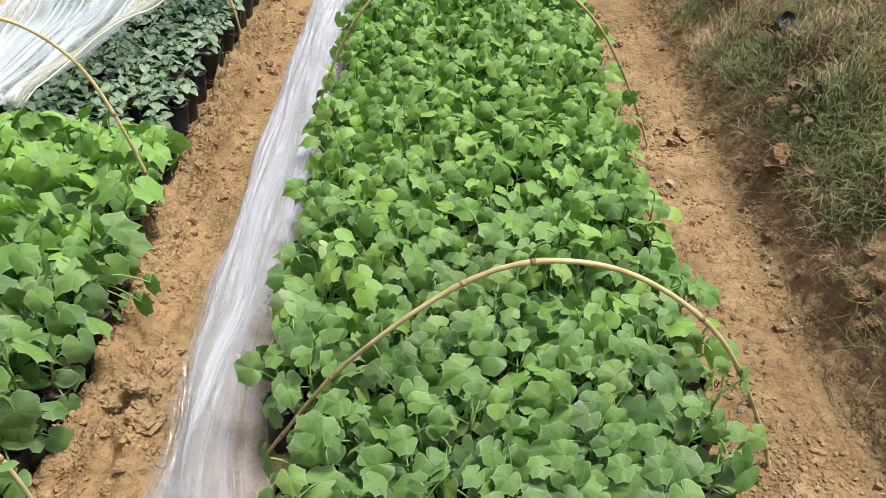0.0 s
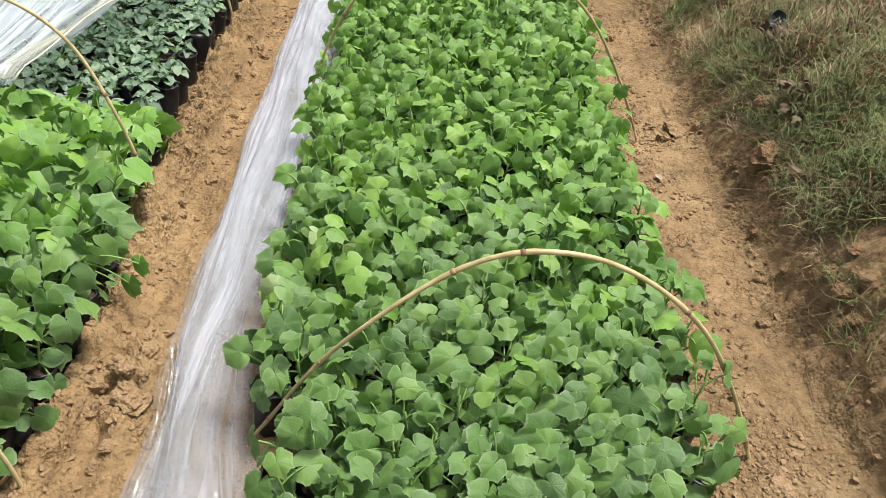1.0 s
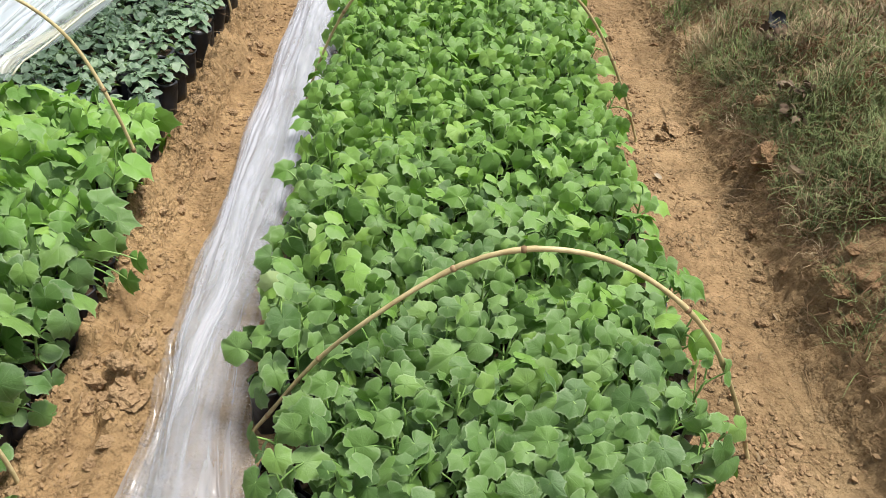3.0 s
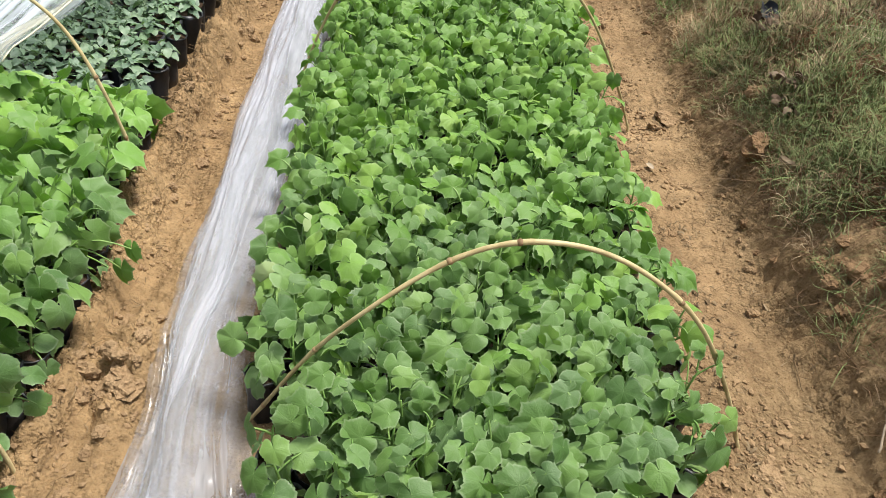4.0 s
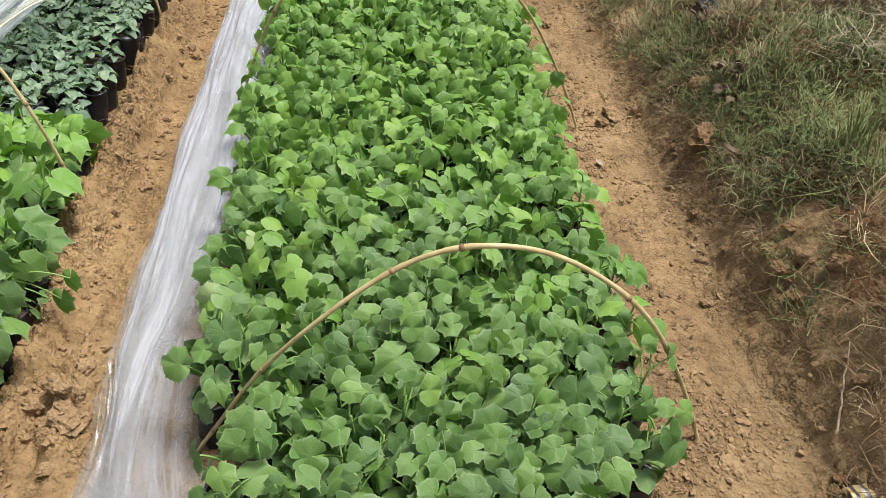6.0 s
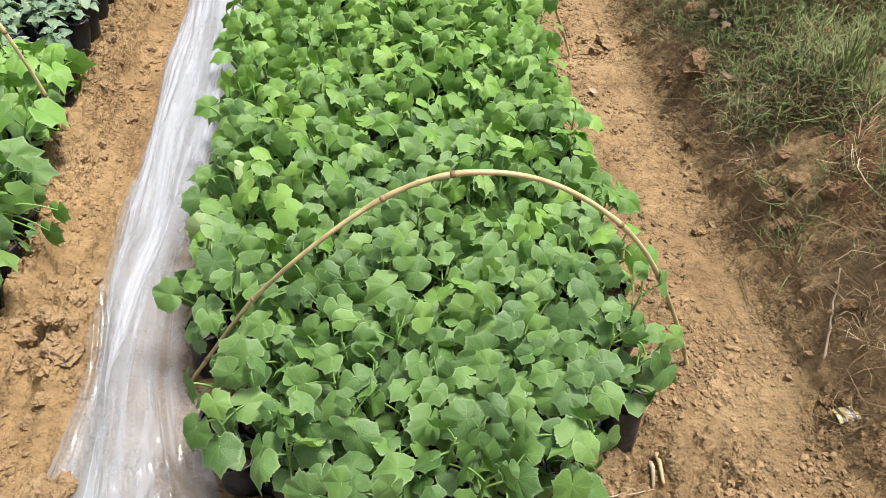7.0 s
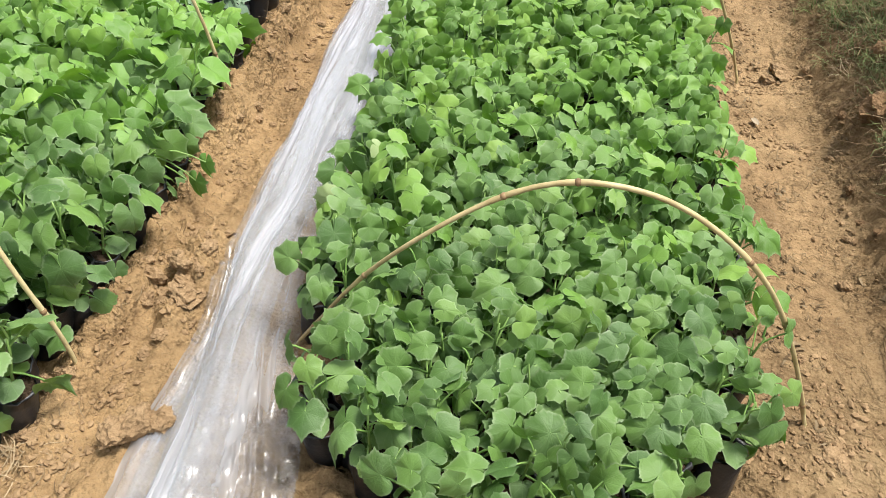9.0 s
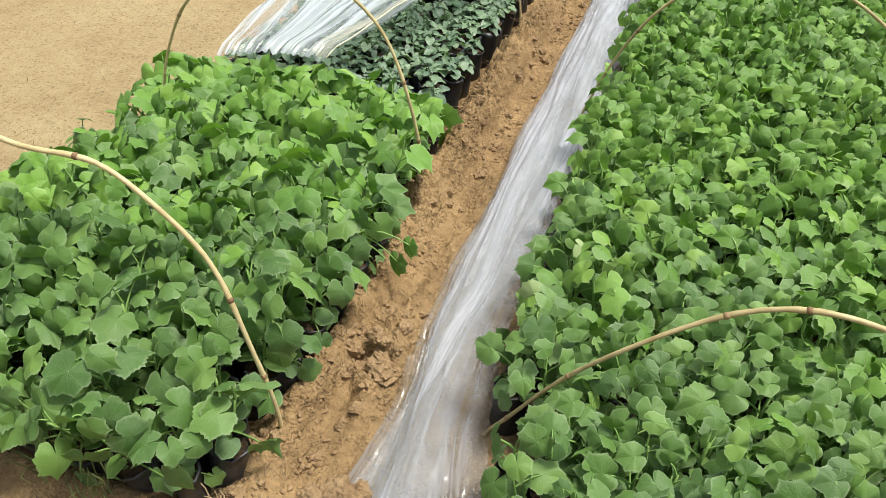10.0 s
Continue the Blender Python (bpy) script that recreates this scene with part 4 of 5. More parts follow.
def tunnel_film():
    """Film over the dark seedlings: an arch over two hoops, its side lifted, its front drawn together to a point."""
    nv = 190
    y = np.concatenate([np.linspace(1.07, 2.2, 120), np.linspace(2.2, 3.2, 81)[1:]])[:, None]
    v = np.linspace(0, 1, nv)[None, :]
    hem = np.interp(y, [1.0, 2.2, 2.55, 2.85, 3.0, 3.2], [33, 33, 23, 13, 10, 9])
    west = np.interp(y, [1.07, 2.2], [128, 184])
    th = np.radians(west + (hem - west) * v)
    hh = np.interp(y, [1.0, 2.2, 2.65, 3.05, 3.2], [0.565, 0.565, 0.51, 0.55, 0.54]) + 0.008
    x = -1.455 + 0.462 * np.cos(th)
    z = np.abs(hh * np.sin(th)) ** 0.95 * np.sign(np.sin(th))
    q = np.clip((2.2 - y) / (2.2 - 1.07), 0, 1)
    sag = np.sin(np.pi * q) * 0.07
    x = x * (1 - q) + (-1.80 + 0.41 * v) * q
    z = z * (1 - q) + (0.25 + 0.055 * v + 0.02 * np.sin(np.pi * v)) * q - sag * np.sin(np.pi * v)
    smooth_z = z
    amp = 0.010 + 0.020 * q
    z = z + amp * (vnoise(v * 26 + 0 * y, y * 1.2, 91) - 0.5) * 2 + 0.010 * amp / 0.01 * (vnoise(v * 60 + 0 * y, y * 2.2, 92) - 0.5)
    z = z + 0.022 * (0.5 - np.abs(vnoise(v * 9 - y * 3.5, y * 2.2 + v * 3, 95) - 0.5) * 2) * np.clip((y - 1.2) * 2, 0, 1)
    z = z + 0.035 * (vnoise(v * 5 + y * 2, y * 3.1, 93) - 0.5) * np.sin(np.pi * np.clip((y - 1.07) / 2.13, 0, 1))
    z = z + (0.006 + 0.012 * q) * (1 - np.abs(vnoise(v * 38 + y * 1.5, y * 1.1, 97) - 0.5) * 4)
    for k in range(16):
        at = 0.04 + 0.06 * k + 0.03 * np.sin(5.1 * k) + (0.05 * np.sin(y * 1.7 + k) + 0.012 * np.sin(y * 6 + 2 * k)) * (1 - 0.6 * q)
        z = z + (0.010 + 0.012 * q) * (0.5 + 0.5 * np.sin(y * 3 + 2.3 * k)) * np.exp(-((v - at) / 0.008) ** 2)
    z = smooth_z + (z - smooth_z) * np.clip((1 - q) / 0.3, 0.3, 1) - 0.02 * np.clip((q - 0.94) / 0.06, 0, 1) ** 2
    end = np.clip((y - 3.08) / 0.12, 0, 1)
    z = z * (1 - 0.25 * end ** 2)
    yy = y + 0.02 * np.sin(v * 17) * end + 0.0 * v
    z = np.maximum(z, level(x, yy + 0 * x) + 0.004)
    root = tagged(new("film_tunnel"), "clear plastic film tunnel with one side lifted over the seedlings", "film tunnel")
    pts = np.stack([x, yy + 0 * x, z], -1)
    uv = np.stack([v + 0 * y, y + 0 * v], -1)
    for rows, mat in ((slice(0, 120), M_FILM_TUNNEL), (slice(119, 200), M_FILM_SLACK)):
        count = len(pts[rows])
        part("film_sheet", mesh_of("film_sheet", pts[rows].reshape(-1, 3), grid_faces(count, nv), [mat], uv=uv[rows].reshape(-1, 2)), root)
    # the gathered edge: several turns of film rolled together, uneven in width
    inner = np.interp(y[:, 0], [1.07, 1.6, 2.2, 3.2], [0.84, 0.90, 0.93, 0.93])
    cols = 14
    q = np.linspace(0, 1, cols)[None, :]
    at = (inner[:, None] + (1 - inner[:, None]) * q) * (nv - 1)
    lo = np.clip(np.floor(at).astype(int), 0, nv - 2)
    fr = (at - lo)[..., None]
    row = np.arange(200)[:, None]
    band = pts[row, lo] * (1 - fr) + pts[row, lo + 1] * fr
    band[..., 2] += 0.006 + 0.010 * np.sin(np.pi * q) * (0.6 + 0.8 * vnoise(q * 4, y * 7, 131)) + 0.006 * vnoise(q * 9, y * 2.5, 133)
    part("rolled_hem", mesh_of("rolled_hem", band.reshape(-1, 3), grid_faces(200, cols), [M_HEM_FILM], uv=np.stack([q + 0 * y, y + 0 * q], -1).reshape(-1, 2)), root, "yellowed rolled edge of the film")
    hem_v, hem_f = tube(pts[::3, -1], np.full(67, 0.003), 6)
    part("rolled_hem", mesh_of("rolled_hem", hem_v, hem_f, [M_HEM]), root, "thick cord-like lip of the film")
    return root


tunnel_film()


def closed_tunnel(cx, y0, half, h, length, label, seed):
    """A tunnel of film closed to the ground, its end hanging in upright folds."""
    root = tagged(new("film_tunnel"), label, "film tunnel")
    nv = 160
    th = np.linspace(math.pi, 0, nv)[None, :]
    y = np.linspace(0, length, 60)[:, None]
    flute = 0.016 * (vnoise(th * 22 + 0 * y, y * 1.5, seed) - 0.5) * 2 + 0.010 * (vnoise(th * 50 + 0 * y, y * 2, seed + 1) - 0.5)
    x = cx + (half + flute) * np.cos(th)
    z = np.abs((h + flute) * np.sin(th)) ** 0.9
    z = np.maximum(z, level(x, y0 + y + 0 * x) + 0.005)
    part("film_sheet", mesh_of("film_sheet", np.stack([x, y0 + y + 0 * x, z], -1).reshape(-1, 3), grid_faces(60, nv), [M_FILM_FAR], uv=np.stack([th / 3.14 + 0 * y, y + 0 * th], -1).reshape(-1, 2)), root)
    k = np.linspace(1, 0, 24)[:, None]
    fl = 0.028 * (vnoise(np.cos(th) * 13 + 0 * k, k * 1.3, seed + 5) - 0.5) * 2
    x2, z2 = cx + (half + 0.0) * np.cos(th) * (1 + 0.06 * (1 - k)), x * 0
    z2 = np.abs(h * np.sin(th)) ** 0.9 * k
    y2 = y0 - 0.16 * (1 - k) ** 1.2 + fl * (1 - 0.5 * k) + 0 * x2
    z2 = np.maximum(z2, level(x2, y2) + 0.006)
    part("end_curtain", mesh_of("end_curtain", np.stack([x2, y2, z2], -1).reshape(-1, 3), grid_faces(24, nv), [M_FILM_FAR], uv=np.stack([th / 3.14 + 0 * k, k + 0 * th], -1).reshape(-1, 2)), root)
    return root


closed_tunnel(0.0, 4.45, 0.54, 0.55, 4.0, "white film tunnel closed over the next bed", 101)
closed_tunnel(-1.45, 4.95, 0.50, 0.55, 4.0, "white film tunnel closed over a far bed", 111)


# ---- the grassy bank ----
def blades(rng, roots, azim, length, width, rise, tipdrop, curl=0.5):
    """Bent, curling blades of grass as one set of arrays, five faces each."""
    n = len(roots)
    bend = rng.normal(0, curl, n)
    up = np.array([0, 0, 1.0])
    p, rings = roots, []
    for k, (run, lift) in enumerate(((0.0, 0.0), (0.34, 0.62), (0.36, 0.30), (0.36, -0.0))):
        a = azim + bend * (k - 1)
        d = np.stack([np.cos(a), np.sin(a), np.zeros(n)], 1)
        p = p + d * (length * run * (1.15 - rise))[:, None] + up * (length * (rise * lift * 1.3 - tipdrop * (k == 3) * 0.8))[:, None]
        w = np.stack([-np.sin(a), np.cos(a), np.zeros(n)], 1) * (width * (1.0, 0.9, 0.7, 0.0)[k])[:, None]
        rings += [p - w, p + w] if k < 3 else [p]
    v = np.stack(rings, 1).reshape(-1, 3)
    b = np.arange(n)[:, None] * 7
    f = np.concatenate([b + [0, 1, 3], b + [0, 3, 2], b + [2, 3, 5], b + [2, 5, 4], b + [4, 5, 6]])
    return v, f


def greenness(x, y):
    g = 0.50 + 2.4 * fbm(x * 1.7, y * 1.3, 3, 301) - 0.22 * np.clip((0.5 - y) / 0.4, 0, 1) + 0.5 * np.exp(-(((x - 1.0) / 0.35) ** 2 + ((y - 3.6) / 1.1) ** 2)) - 0.34 * np.clip((x - 1.25) / 0.5, 0, 1) * np.clip((y - 1.2) / 0.8, 0, 1)
    return np.clip(g, 0, 1)


def grass(rng, name, count, per, green, mat, label, size, rise, near):
    y = rng.uniform(-0.7, 5.4, count * 5)
    x = bank_foot(y) + rng.random(count * 5) ** 1.15 * (0.42 + 0.42 * np.clip(y + 0.3, 0, 3.4))
    s = x - bank_foot(y)
    g = greenness(x, y)
    bare = fbm(x * 3.4, y * 3.4, 4, 311) + 0.05 * np.clip(1.6 - y, 0, 1) * np.clip(s * 4 - 0.5, -0.6, 1)
    bare = bare - 0.5 * np.exp(-(((x - 0.865) / 0.08) ** 2 + ((y - 0.43) / 0.12) ** 2)) - 0.4 * np.exp(-(((x - 0.87) / 0.06) ** 2 + ((y - 1.06) / 0.08) ** 2))
    area = (0.42 + 0.42 * np.clip(y + 0.3, 0, 3.4)) / 1.85
    chance = area * (g if green else 1.08 - g) * np.clip((s - near) / 0.10, 0, 1) * np.clip((bare + 0.20) / 0.22, 0.06, 1.0)
    ok = np.nonzero(rng.random(len(x)) < chance)[0][:count]
    tx, ty = x[ok], y[ok]
    rx = np.repeat(tx, per) + rng.normal(0, 0.018, len(tx) * per)
    ry = np.repeat(ty, per) + rng.normal(0, 0.018, len(tx) * per)
    roots = np.stack([rx, ry, level(rx, ry) - 0.004], 1)
    n = len(roots)
    fan = np.repeat(rng.uniform(0, 6.28, len(tx)), per) + rng.normal(0, 1.1, n)
    length = rng.uniform(0.4, 1.2, n) * size * np.repeat(rng.uniform(0.6, 1.3, len(tx)), per)
    r = np.clip(rng.normal(rise, 0.2, n), 0.03, 0.95)
    v, f = blades(rng, roots, fan, length, rng.uniform(0.0007, 0.0022, n), r, r * rng.uniform(0.3, 1.1, n), 1.5)
    tagged(new(name, mesh_of(name, v, f, [mat])), label, "grass", kind="stuff")


grng = np.random.default_rng(21)
grass(grng, "green_grass", 6600, 8, True, M_GREEN, "wiry green grass growing on the earth bank", 0.10, 0.22, 0.07)
grass(grng, "dry_grass", 8600, 8, False, M_DRY, "matted dry straw-coloured grass on the earth bank", 0.12, 0.12, 0.08)


def clumps(rng, name, count, mat, label, green):
    """Larger sprawling tufts that stand out of the mat of grass."""
    per = 34
    y = rng.uniform(-0.5, 5.2, count * 3)
    x = bank_foot(y) + 0.06 + rng.random(count * 3) * (0.4 + 0.42 * np.clip(y + 0.3, 0, 3.4))
    g = greenness(x, y)
    ok = np.nonzero(rng.random(len(x)) < (g if green else 1 - g) * (np.clip((y + 0.3) / 0.7, 0.35, 1) if green else np.clip((y - 0.2) / 1.0, 0.05, 1)))[0][:count]
    x, y = x[ok], y[ok]
    n = len(x) * per
    big = np.repeat(rng.uniform(0.6, 1.3, len(x)), per)
    a = rng.uniform(0, 6.28, n)
    rad = np.abs(rng.normal(0, 0.022, n)) * big
    rx, ry = np.repeat(x, per) + rad * np.cos(a), np.repeat(y, per) + rad * np.sin(a)
    roots = np.stack([rx, ry, level(rx, ry) - 0.004], 1)
    r = np.clip(rng.normal(0.34, 0.16, n), 0.05, 0.9)
    v, f = blades(rng, roots, a + rng.normal(0, 0.5, n), rng.uniform(0.05, 0.14, n) * big, rng.uniform(0.0006, 0.0015, n), r, r * rng.uniform(0.5, 1.2, n), 1.1)
    tagged(new(name, mesh_of(name, v, f, [mat])), label, "grass", kind="stuff")


clumps(grng, "green_tufts", 330, M_GREEN_PALE, "sprawling tufts of olive green grass on the bank", True)
clumps(grng, "straw_tufts", 640, M_STRAW, "sprawling tufts of bleached dry grass on the bank", False)


def fresh_patch(rng, count):
    """A lush green patch where the bank meets the path."""
    per = 9
    y = rng.normal(3.7, 0.75, count)
    x = bank_foot(y) + 0.05 + np.abs(rng.normal(0, 0.2, count)) + 0.06 * np.clip(y - 3, 0, 2)
    keep = fbm(x * 4, y * 4, 3, 321) > -0.08
    x, y = x[keep], y[keep]
    count = len(x)
    rx, ry = np.repeat(x, per) + rng.normal(0, 0.02, count * per), np.repeat(y, per) + rng.normal(0, 0.02, count * per)
    n = len(rx)
    roots = np.stack([rx, ry, level(rx, ry) - 0.004], 1)
    v, f = blades(rng, roots, rng.uniform(0, 6.28, n), rng.uniform(0.05, 0.14, n), rng.uniform(0.0008, 0.0019, n), np.clip(rng.normal(0.42, 0.15, n), 0.1, 0.9), rng.uniform(0.1, 0.5, n), 1.1)
    tagged(new("fresh_grass", mesh_of("fresh_grass", v, f, [M_FRESH])), "lush green grass at the edge of the path", "grass", kind="stuff")


fresh_patch(grng, 1000)


def brush(rng, count):
    """Cut brushwood and long dead stalks heaped on the upper bank."""
    y = rng.uniform(1.0, 4.6, count)
    x = 1.15 + 0.28 * y + rng.uniform(-0.25, 0.9, count)
    roots = np.stack([x, y, level(x, y) + rng.uniform(0.0, 0.05, count)], 1)
    v, f = blades(rng, roots, rng.uniform(0, 6.28, count), rng.uniform(0.05, 0.2, count), rng.uniform(0.0008, 0.002, count), np.full(count, 0.15), rng.uniform(0, 0.1, count), 0.55)
    tagged(new("dry_brush", mesh_of("dry_brush", v, f, [M_TWIG])), "grey dead stalks heaped on the upper bank", "brush", kind="stuff")


brush(grng, 8500)


def roots_on_cut(rng, count):
    """Dead runners and roots trailing down the cut face of the bank."""
    y = rng.uniform(-0.65, 1.5, count)
    x = bank_foot(y) + 0.03 + np.abs(rng.normal(0.0, 0.24, count))
    base = np.stack([x, y, level(x, y) + rng.uniform(0.0, 0.025, count)], 1)
    v, f = blades(rng, base, rng.normal(3.3, 1.4, count), rng.uniform(0.03, 0.15, count), rng.uniform(0.0006, 0.0014, count), np.full(count, 0.08), rng.uniform(0.02, 0.2, count), 0.8)
    tagged(new("dead_runners", mesh_of("dead_runners", v, f, [M_ROOT])), "brown dead runners trailing down the cut bank", "grass", kind="stuff")


roots_on_cut(grng, 1100)


def bar(name, points, r0, r1, mat, label, category, group="", sides=6):
    pts = np.asarray(points, float)
    t = np.linspace(0, 1, len(pts) * 4)
    fine = np.stack([np.interp(t, np.linspace(0, 1, len(pts)), pts[:, k]) for k in range(3)], 1)
    fine += np.random.default_rng(len(label)).normal(0, min(r0 * 0.5, 0.006 * np.linalg.norm(pts[-1] - pts[0])), fine.shape)
    v, f = tube(fine, np.linspace(r0, r1, len(fine)), sides)
    return tagged(new(name, mesh_of(name, v, f, [mat])), label, category, group)


def on_ground(x, y, up=0.0):
    return (x, y, float(level(x, y)) + up)


def stick(p, q, r, mat, label, lift=0.006, name="dry_stick", group="dry sticks on the bank"):
    pts = [on_ground(p[0] + (q[0] - p[0]) * t, p[1] + (q[1] - p[1]) * t, lift + r) for t in (0, 0.33, 0.66, 1)]
    return bar(name, pts, r, r * 0.55, mat, label, "stick", group)


stick((1.56, 2.0), (1.97, 2.36), 0.006, M_TWIG, "pale grey dead stick lying on dry grass", 0.06)
stick((1.62, 2.08), (1.56, 1.93), 0.005, M_TWIG, "short forked end of a dead stick", 0.06)
stick((1.45, 2.30), (1.78, 1.50), 0.005, M_TWIG, "long thin dead branch lying across dry grass", 0.06)
stick((1.75, 2.9), (2.2, 2.55), 0.005, M_TWIG, "thin dead branch in dry grass", 0.07)
stick((0.90, 0.72), (1.16, 0.42), 0.0022, M_TWIG, "thin brown stalk lying on the bank", 0.012)
stick((0.80, -0.05), (0.88, 0.12), 0.003, M_TWIG, "dry weed stalk leaning on the foot of the bank", 0.012)
stick((0.392, -0.235), (0.392, -0.295), 0.006, M_CANE_DARK, "short cut piece of bamboo on the soil", 0.002, "bamboo_offcut", "bamboo offcuts")
stick((0.378, -0.25), (0.374, -0.295), 0.0055, M_TWIG, "short brown piece of bamboo on the soil", 0.002, "bamboo_offcut", "bamboo offcuts")
stick((0.26, -0.335), (0.37, -0.305), 0.0018, M_TWIG, "thin dark twig on crumbly soil", 0.006, "twig", "twigs on the soil")
stick((0.745, 0.26), (0.735, 0.17), 0.0018, M_DRY, "curved straw on trodden soil", 0.006, "twig", "twigs on the soil")


def clod_mesh(rng, sub=2):
    bm = bmesh.new()
    bmesh.ops.create_icosphere(bm, subdivisions=sub, radius=1.0)
    off = Vector(rng.uniform(-50, 50, 3))
    k = rng.uniform(0.6, 1.1, 3)
    cuts = rng.normal(0, 1, (11, 3))
    cuts /= np.linalg.norm(cuts, axis=1)[:, None]
    depth = rng.uniform(0.66, 1.0, 11)
    for v in bm.verts:
        c = v.co.copy()
        c = c * min(1.0, min(d / max(1e-3, float(q @ np.array(c))) if q @ np.array(c) > 0 else 9.0 for q, d in zip(cuts, depth)))
        g = 1.1 + 0.3 * noise.noise(c * 1.2 + off) + 0.25 * noise.noise(c * 2.6 + off) + 0.3 * noise.noise(c * 5.5 + off) + 0.2 * noise.noise(c * 11 + off)
        v.co = Vector((c.x * k[0], c.y * k[1], c.z * k[2] * 0.75)) * g
    me = bpy.data.meshes.new("soil_clod")
    bm.to_mesh(me)
    bm.free()
    me.materials.append(M_CLOD)
    me.polygons.foreach_set("use_smooth", np.full(len(me.polygons), False))
    return me


crng = np.random.default_rng(5)
CLODS = [clod_mesh(crng, 3) for _ in range(9)]


def clod(x, y, r, label="dry lump of tan clay on the soil"):
    ob = new("soil_clod", CLODS[crng.integers(len(CLODS))])
    ob.matrix_basis = Matrix.Translation(on_ground(x, y, r * 0.05)) @ Matrix.Rotation(crng.uniform(0, 6.3), 4, "Z") @ Matrix.Scale(r, 4)
    if x > 0.78:
        ob.material_slots[0].link = "OBJECT"
        ob.material_slots[0].material = M_BANKCLOD
    return tagged(ob, label, "soil clod", "clods of earth")


for x, y, r in ((-0.885, 0.123, 0.026), (-0.79, 0.08, 0.045), (-0.83, 0.15, 0.025), (-0.78, 0.2, 0.03), (-0.845, 1.03, 0.03), (-0.93, 0.0, 0.02), (-0.955, -0.2, 0.022),
                (0.582, -0.058, 0.024), (0.60, -0.09, 0.017), (0.56, -0.02, 0.015), (0.452, -0.135, 0.014), (0.55, -0.075, 0.012), (0.70, 1.46, 0.045), (0.655, 1.42, 0.036),
                (0.62, 1.50, 0.02), (0.85, 1.03, 0.052), (0.85, 0.48, 0.036), (0.895, 0.41, 0.04), (0.845, 0.40, 0.022), (0.94, 0.33, 0.03), (0.90, 0.50, 0.026), (0.86, 0.33, 0.022), (0.80, 0.60, 0.015),
                (-1.02, 3.35, 0.04), (-0.95, 3.5, 0.05), (-0.90, 3.1, 0.03), (0.62, 3.4, 0.04), (0.60, 2.3, 0.03)):
    clod(x, y, r)
for x, y, r in ((-0.755, -0.262, 0.045), (-0.71, -0.245, 0.03), (-0.785, -0.285, 0.028)):
    clod(x, y, r, "lump of clay weighing down the edge of the film").location.z += 0.03
for _ in range(26):
    clod(crng.normal(-0.805, 0.035), crng.normal(0.14, 0.09), crng.uniform(0.008, 0.024))
for _ in range(120):
    y = crng.uniform(-0.35, 3.6)
    x = crng.choice([crng.normal(-0.93, 0.035), crng.normal(-0.84, 0.03), crng.normal(-0.92, 0.04), crng.normal(0.80, 0.05), crng.normal(0.56, 0.03)])
    clod(x, y, abs(crng.normal(0.010, 0.005)) + 0.006)

# a flat pale stone set in the bank
slab = clod(0.924, 1.301, 0.06, "flat pale stone set in the bank")
slab.location.z += 0.035
slab.name, slab["category"], slab["group"] = "flat_stone", "stone", "stones"


def crumbs(rng, count):
    """Fine crumbs of earth strewn on the bare soil."""
    base = clod_mesh(rng, 1)
    bv = np.array([v.co[:] for v in base.vertices])
    bf = np.array([p.vertices[:] for p in base.polygons])
    bpy.data.meshes.remove(base)
    side = rng.random(count)
    y = rng.uniform(-0.7, 2.6, count)
    x = np.where(side < 0.42, rng.normal(-0.90, 0.06, count), np.where(side < 0.75, rng.normal(0.60, 0.07, count), bank_foot(y) + rng.normal(0.0, 0.05, count)))
    f_zone = rng.random(count) < 0.22
    x, y = np.where(f_zone, rng.uniform(0.28, 0.85, count), x), np.where(f_zone, rng.uniform(-0.6, 0.05, count), y)
    thick = fbm(x * 7, y * 5, 3, 401) > rng.normal(0.05, 0.07, count)
    r = np.clip(rng.lognormal(-5.45, 0.5, count), 0.0018, 0.0095) * np.where(thick, 1.0, 0.35)
    a = rng.uniform(0, 6.28, count)
    rot = np.stack([np.stack([np.cos(a), -np.sin(a), 0 * a], 1), np.stack([np.sin(a), np.cos(a), 0 * a], 1), np.stack([0 * a, 0 * a, 1 + 0 * a], 1)], 1)
    v = np.einsum("nij,kj->nki", rot, bv) * r[:, None, None] * rng.uniform(0.6, 1.4, (count, len(bv), 1))
    v = v + np.stack([x, y, level(x, y) + r * 0.35], 1)[:, None]
    f = (bf[None] + (np.arange(count) * len(bv))[:, None, None]).reshape(-1, 3)
    tagged(new("soil_crumbs", mesh_of("soil_crumbs", v.reshape(-1, 3), f, [M_CRUMB], smooth=False)), "loose crumbs of dry tan earth", "soil", kind="stuff")


crumbs(crng, 9000)


def litter(rng, count):
    """Bits of straw and root lying on the soil."""
    y = rng.uniform(-0.6, 3.2, count)
    x = np.where(rng.random(count) < 0.45, rng.normal(-0.92, 0.06, count), rng.normal(0.70, 0.11, count))
    yard = rng.random(count) < 0.4
    x, y = np.where(yard, -1.98 - np.abs(rng.normal(0, 0.7, count)), x), np.where(yard, rng.uniform(-0.4, 4.5, count), y)
    roots = np.stack([x, y, level(x, y) + 0.004], 1)
    v, f = blades(rng, roots, rng.uniform(0, 6.28, count), rng.uniform(0.01, 0.06, count), rng.uniform(0.0005, 0.0012, count), np.full(count, 0.05), np.full(count, 0.03))
    tagged(new("straw_litter", mesh_of("straw_litter", v, f, [M_DRY])), "scattered bits of dry straw on the soil", "straw", kind="stuff")


litter(crng, 2400)


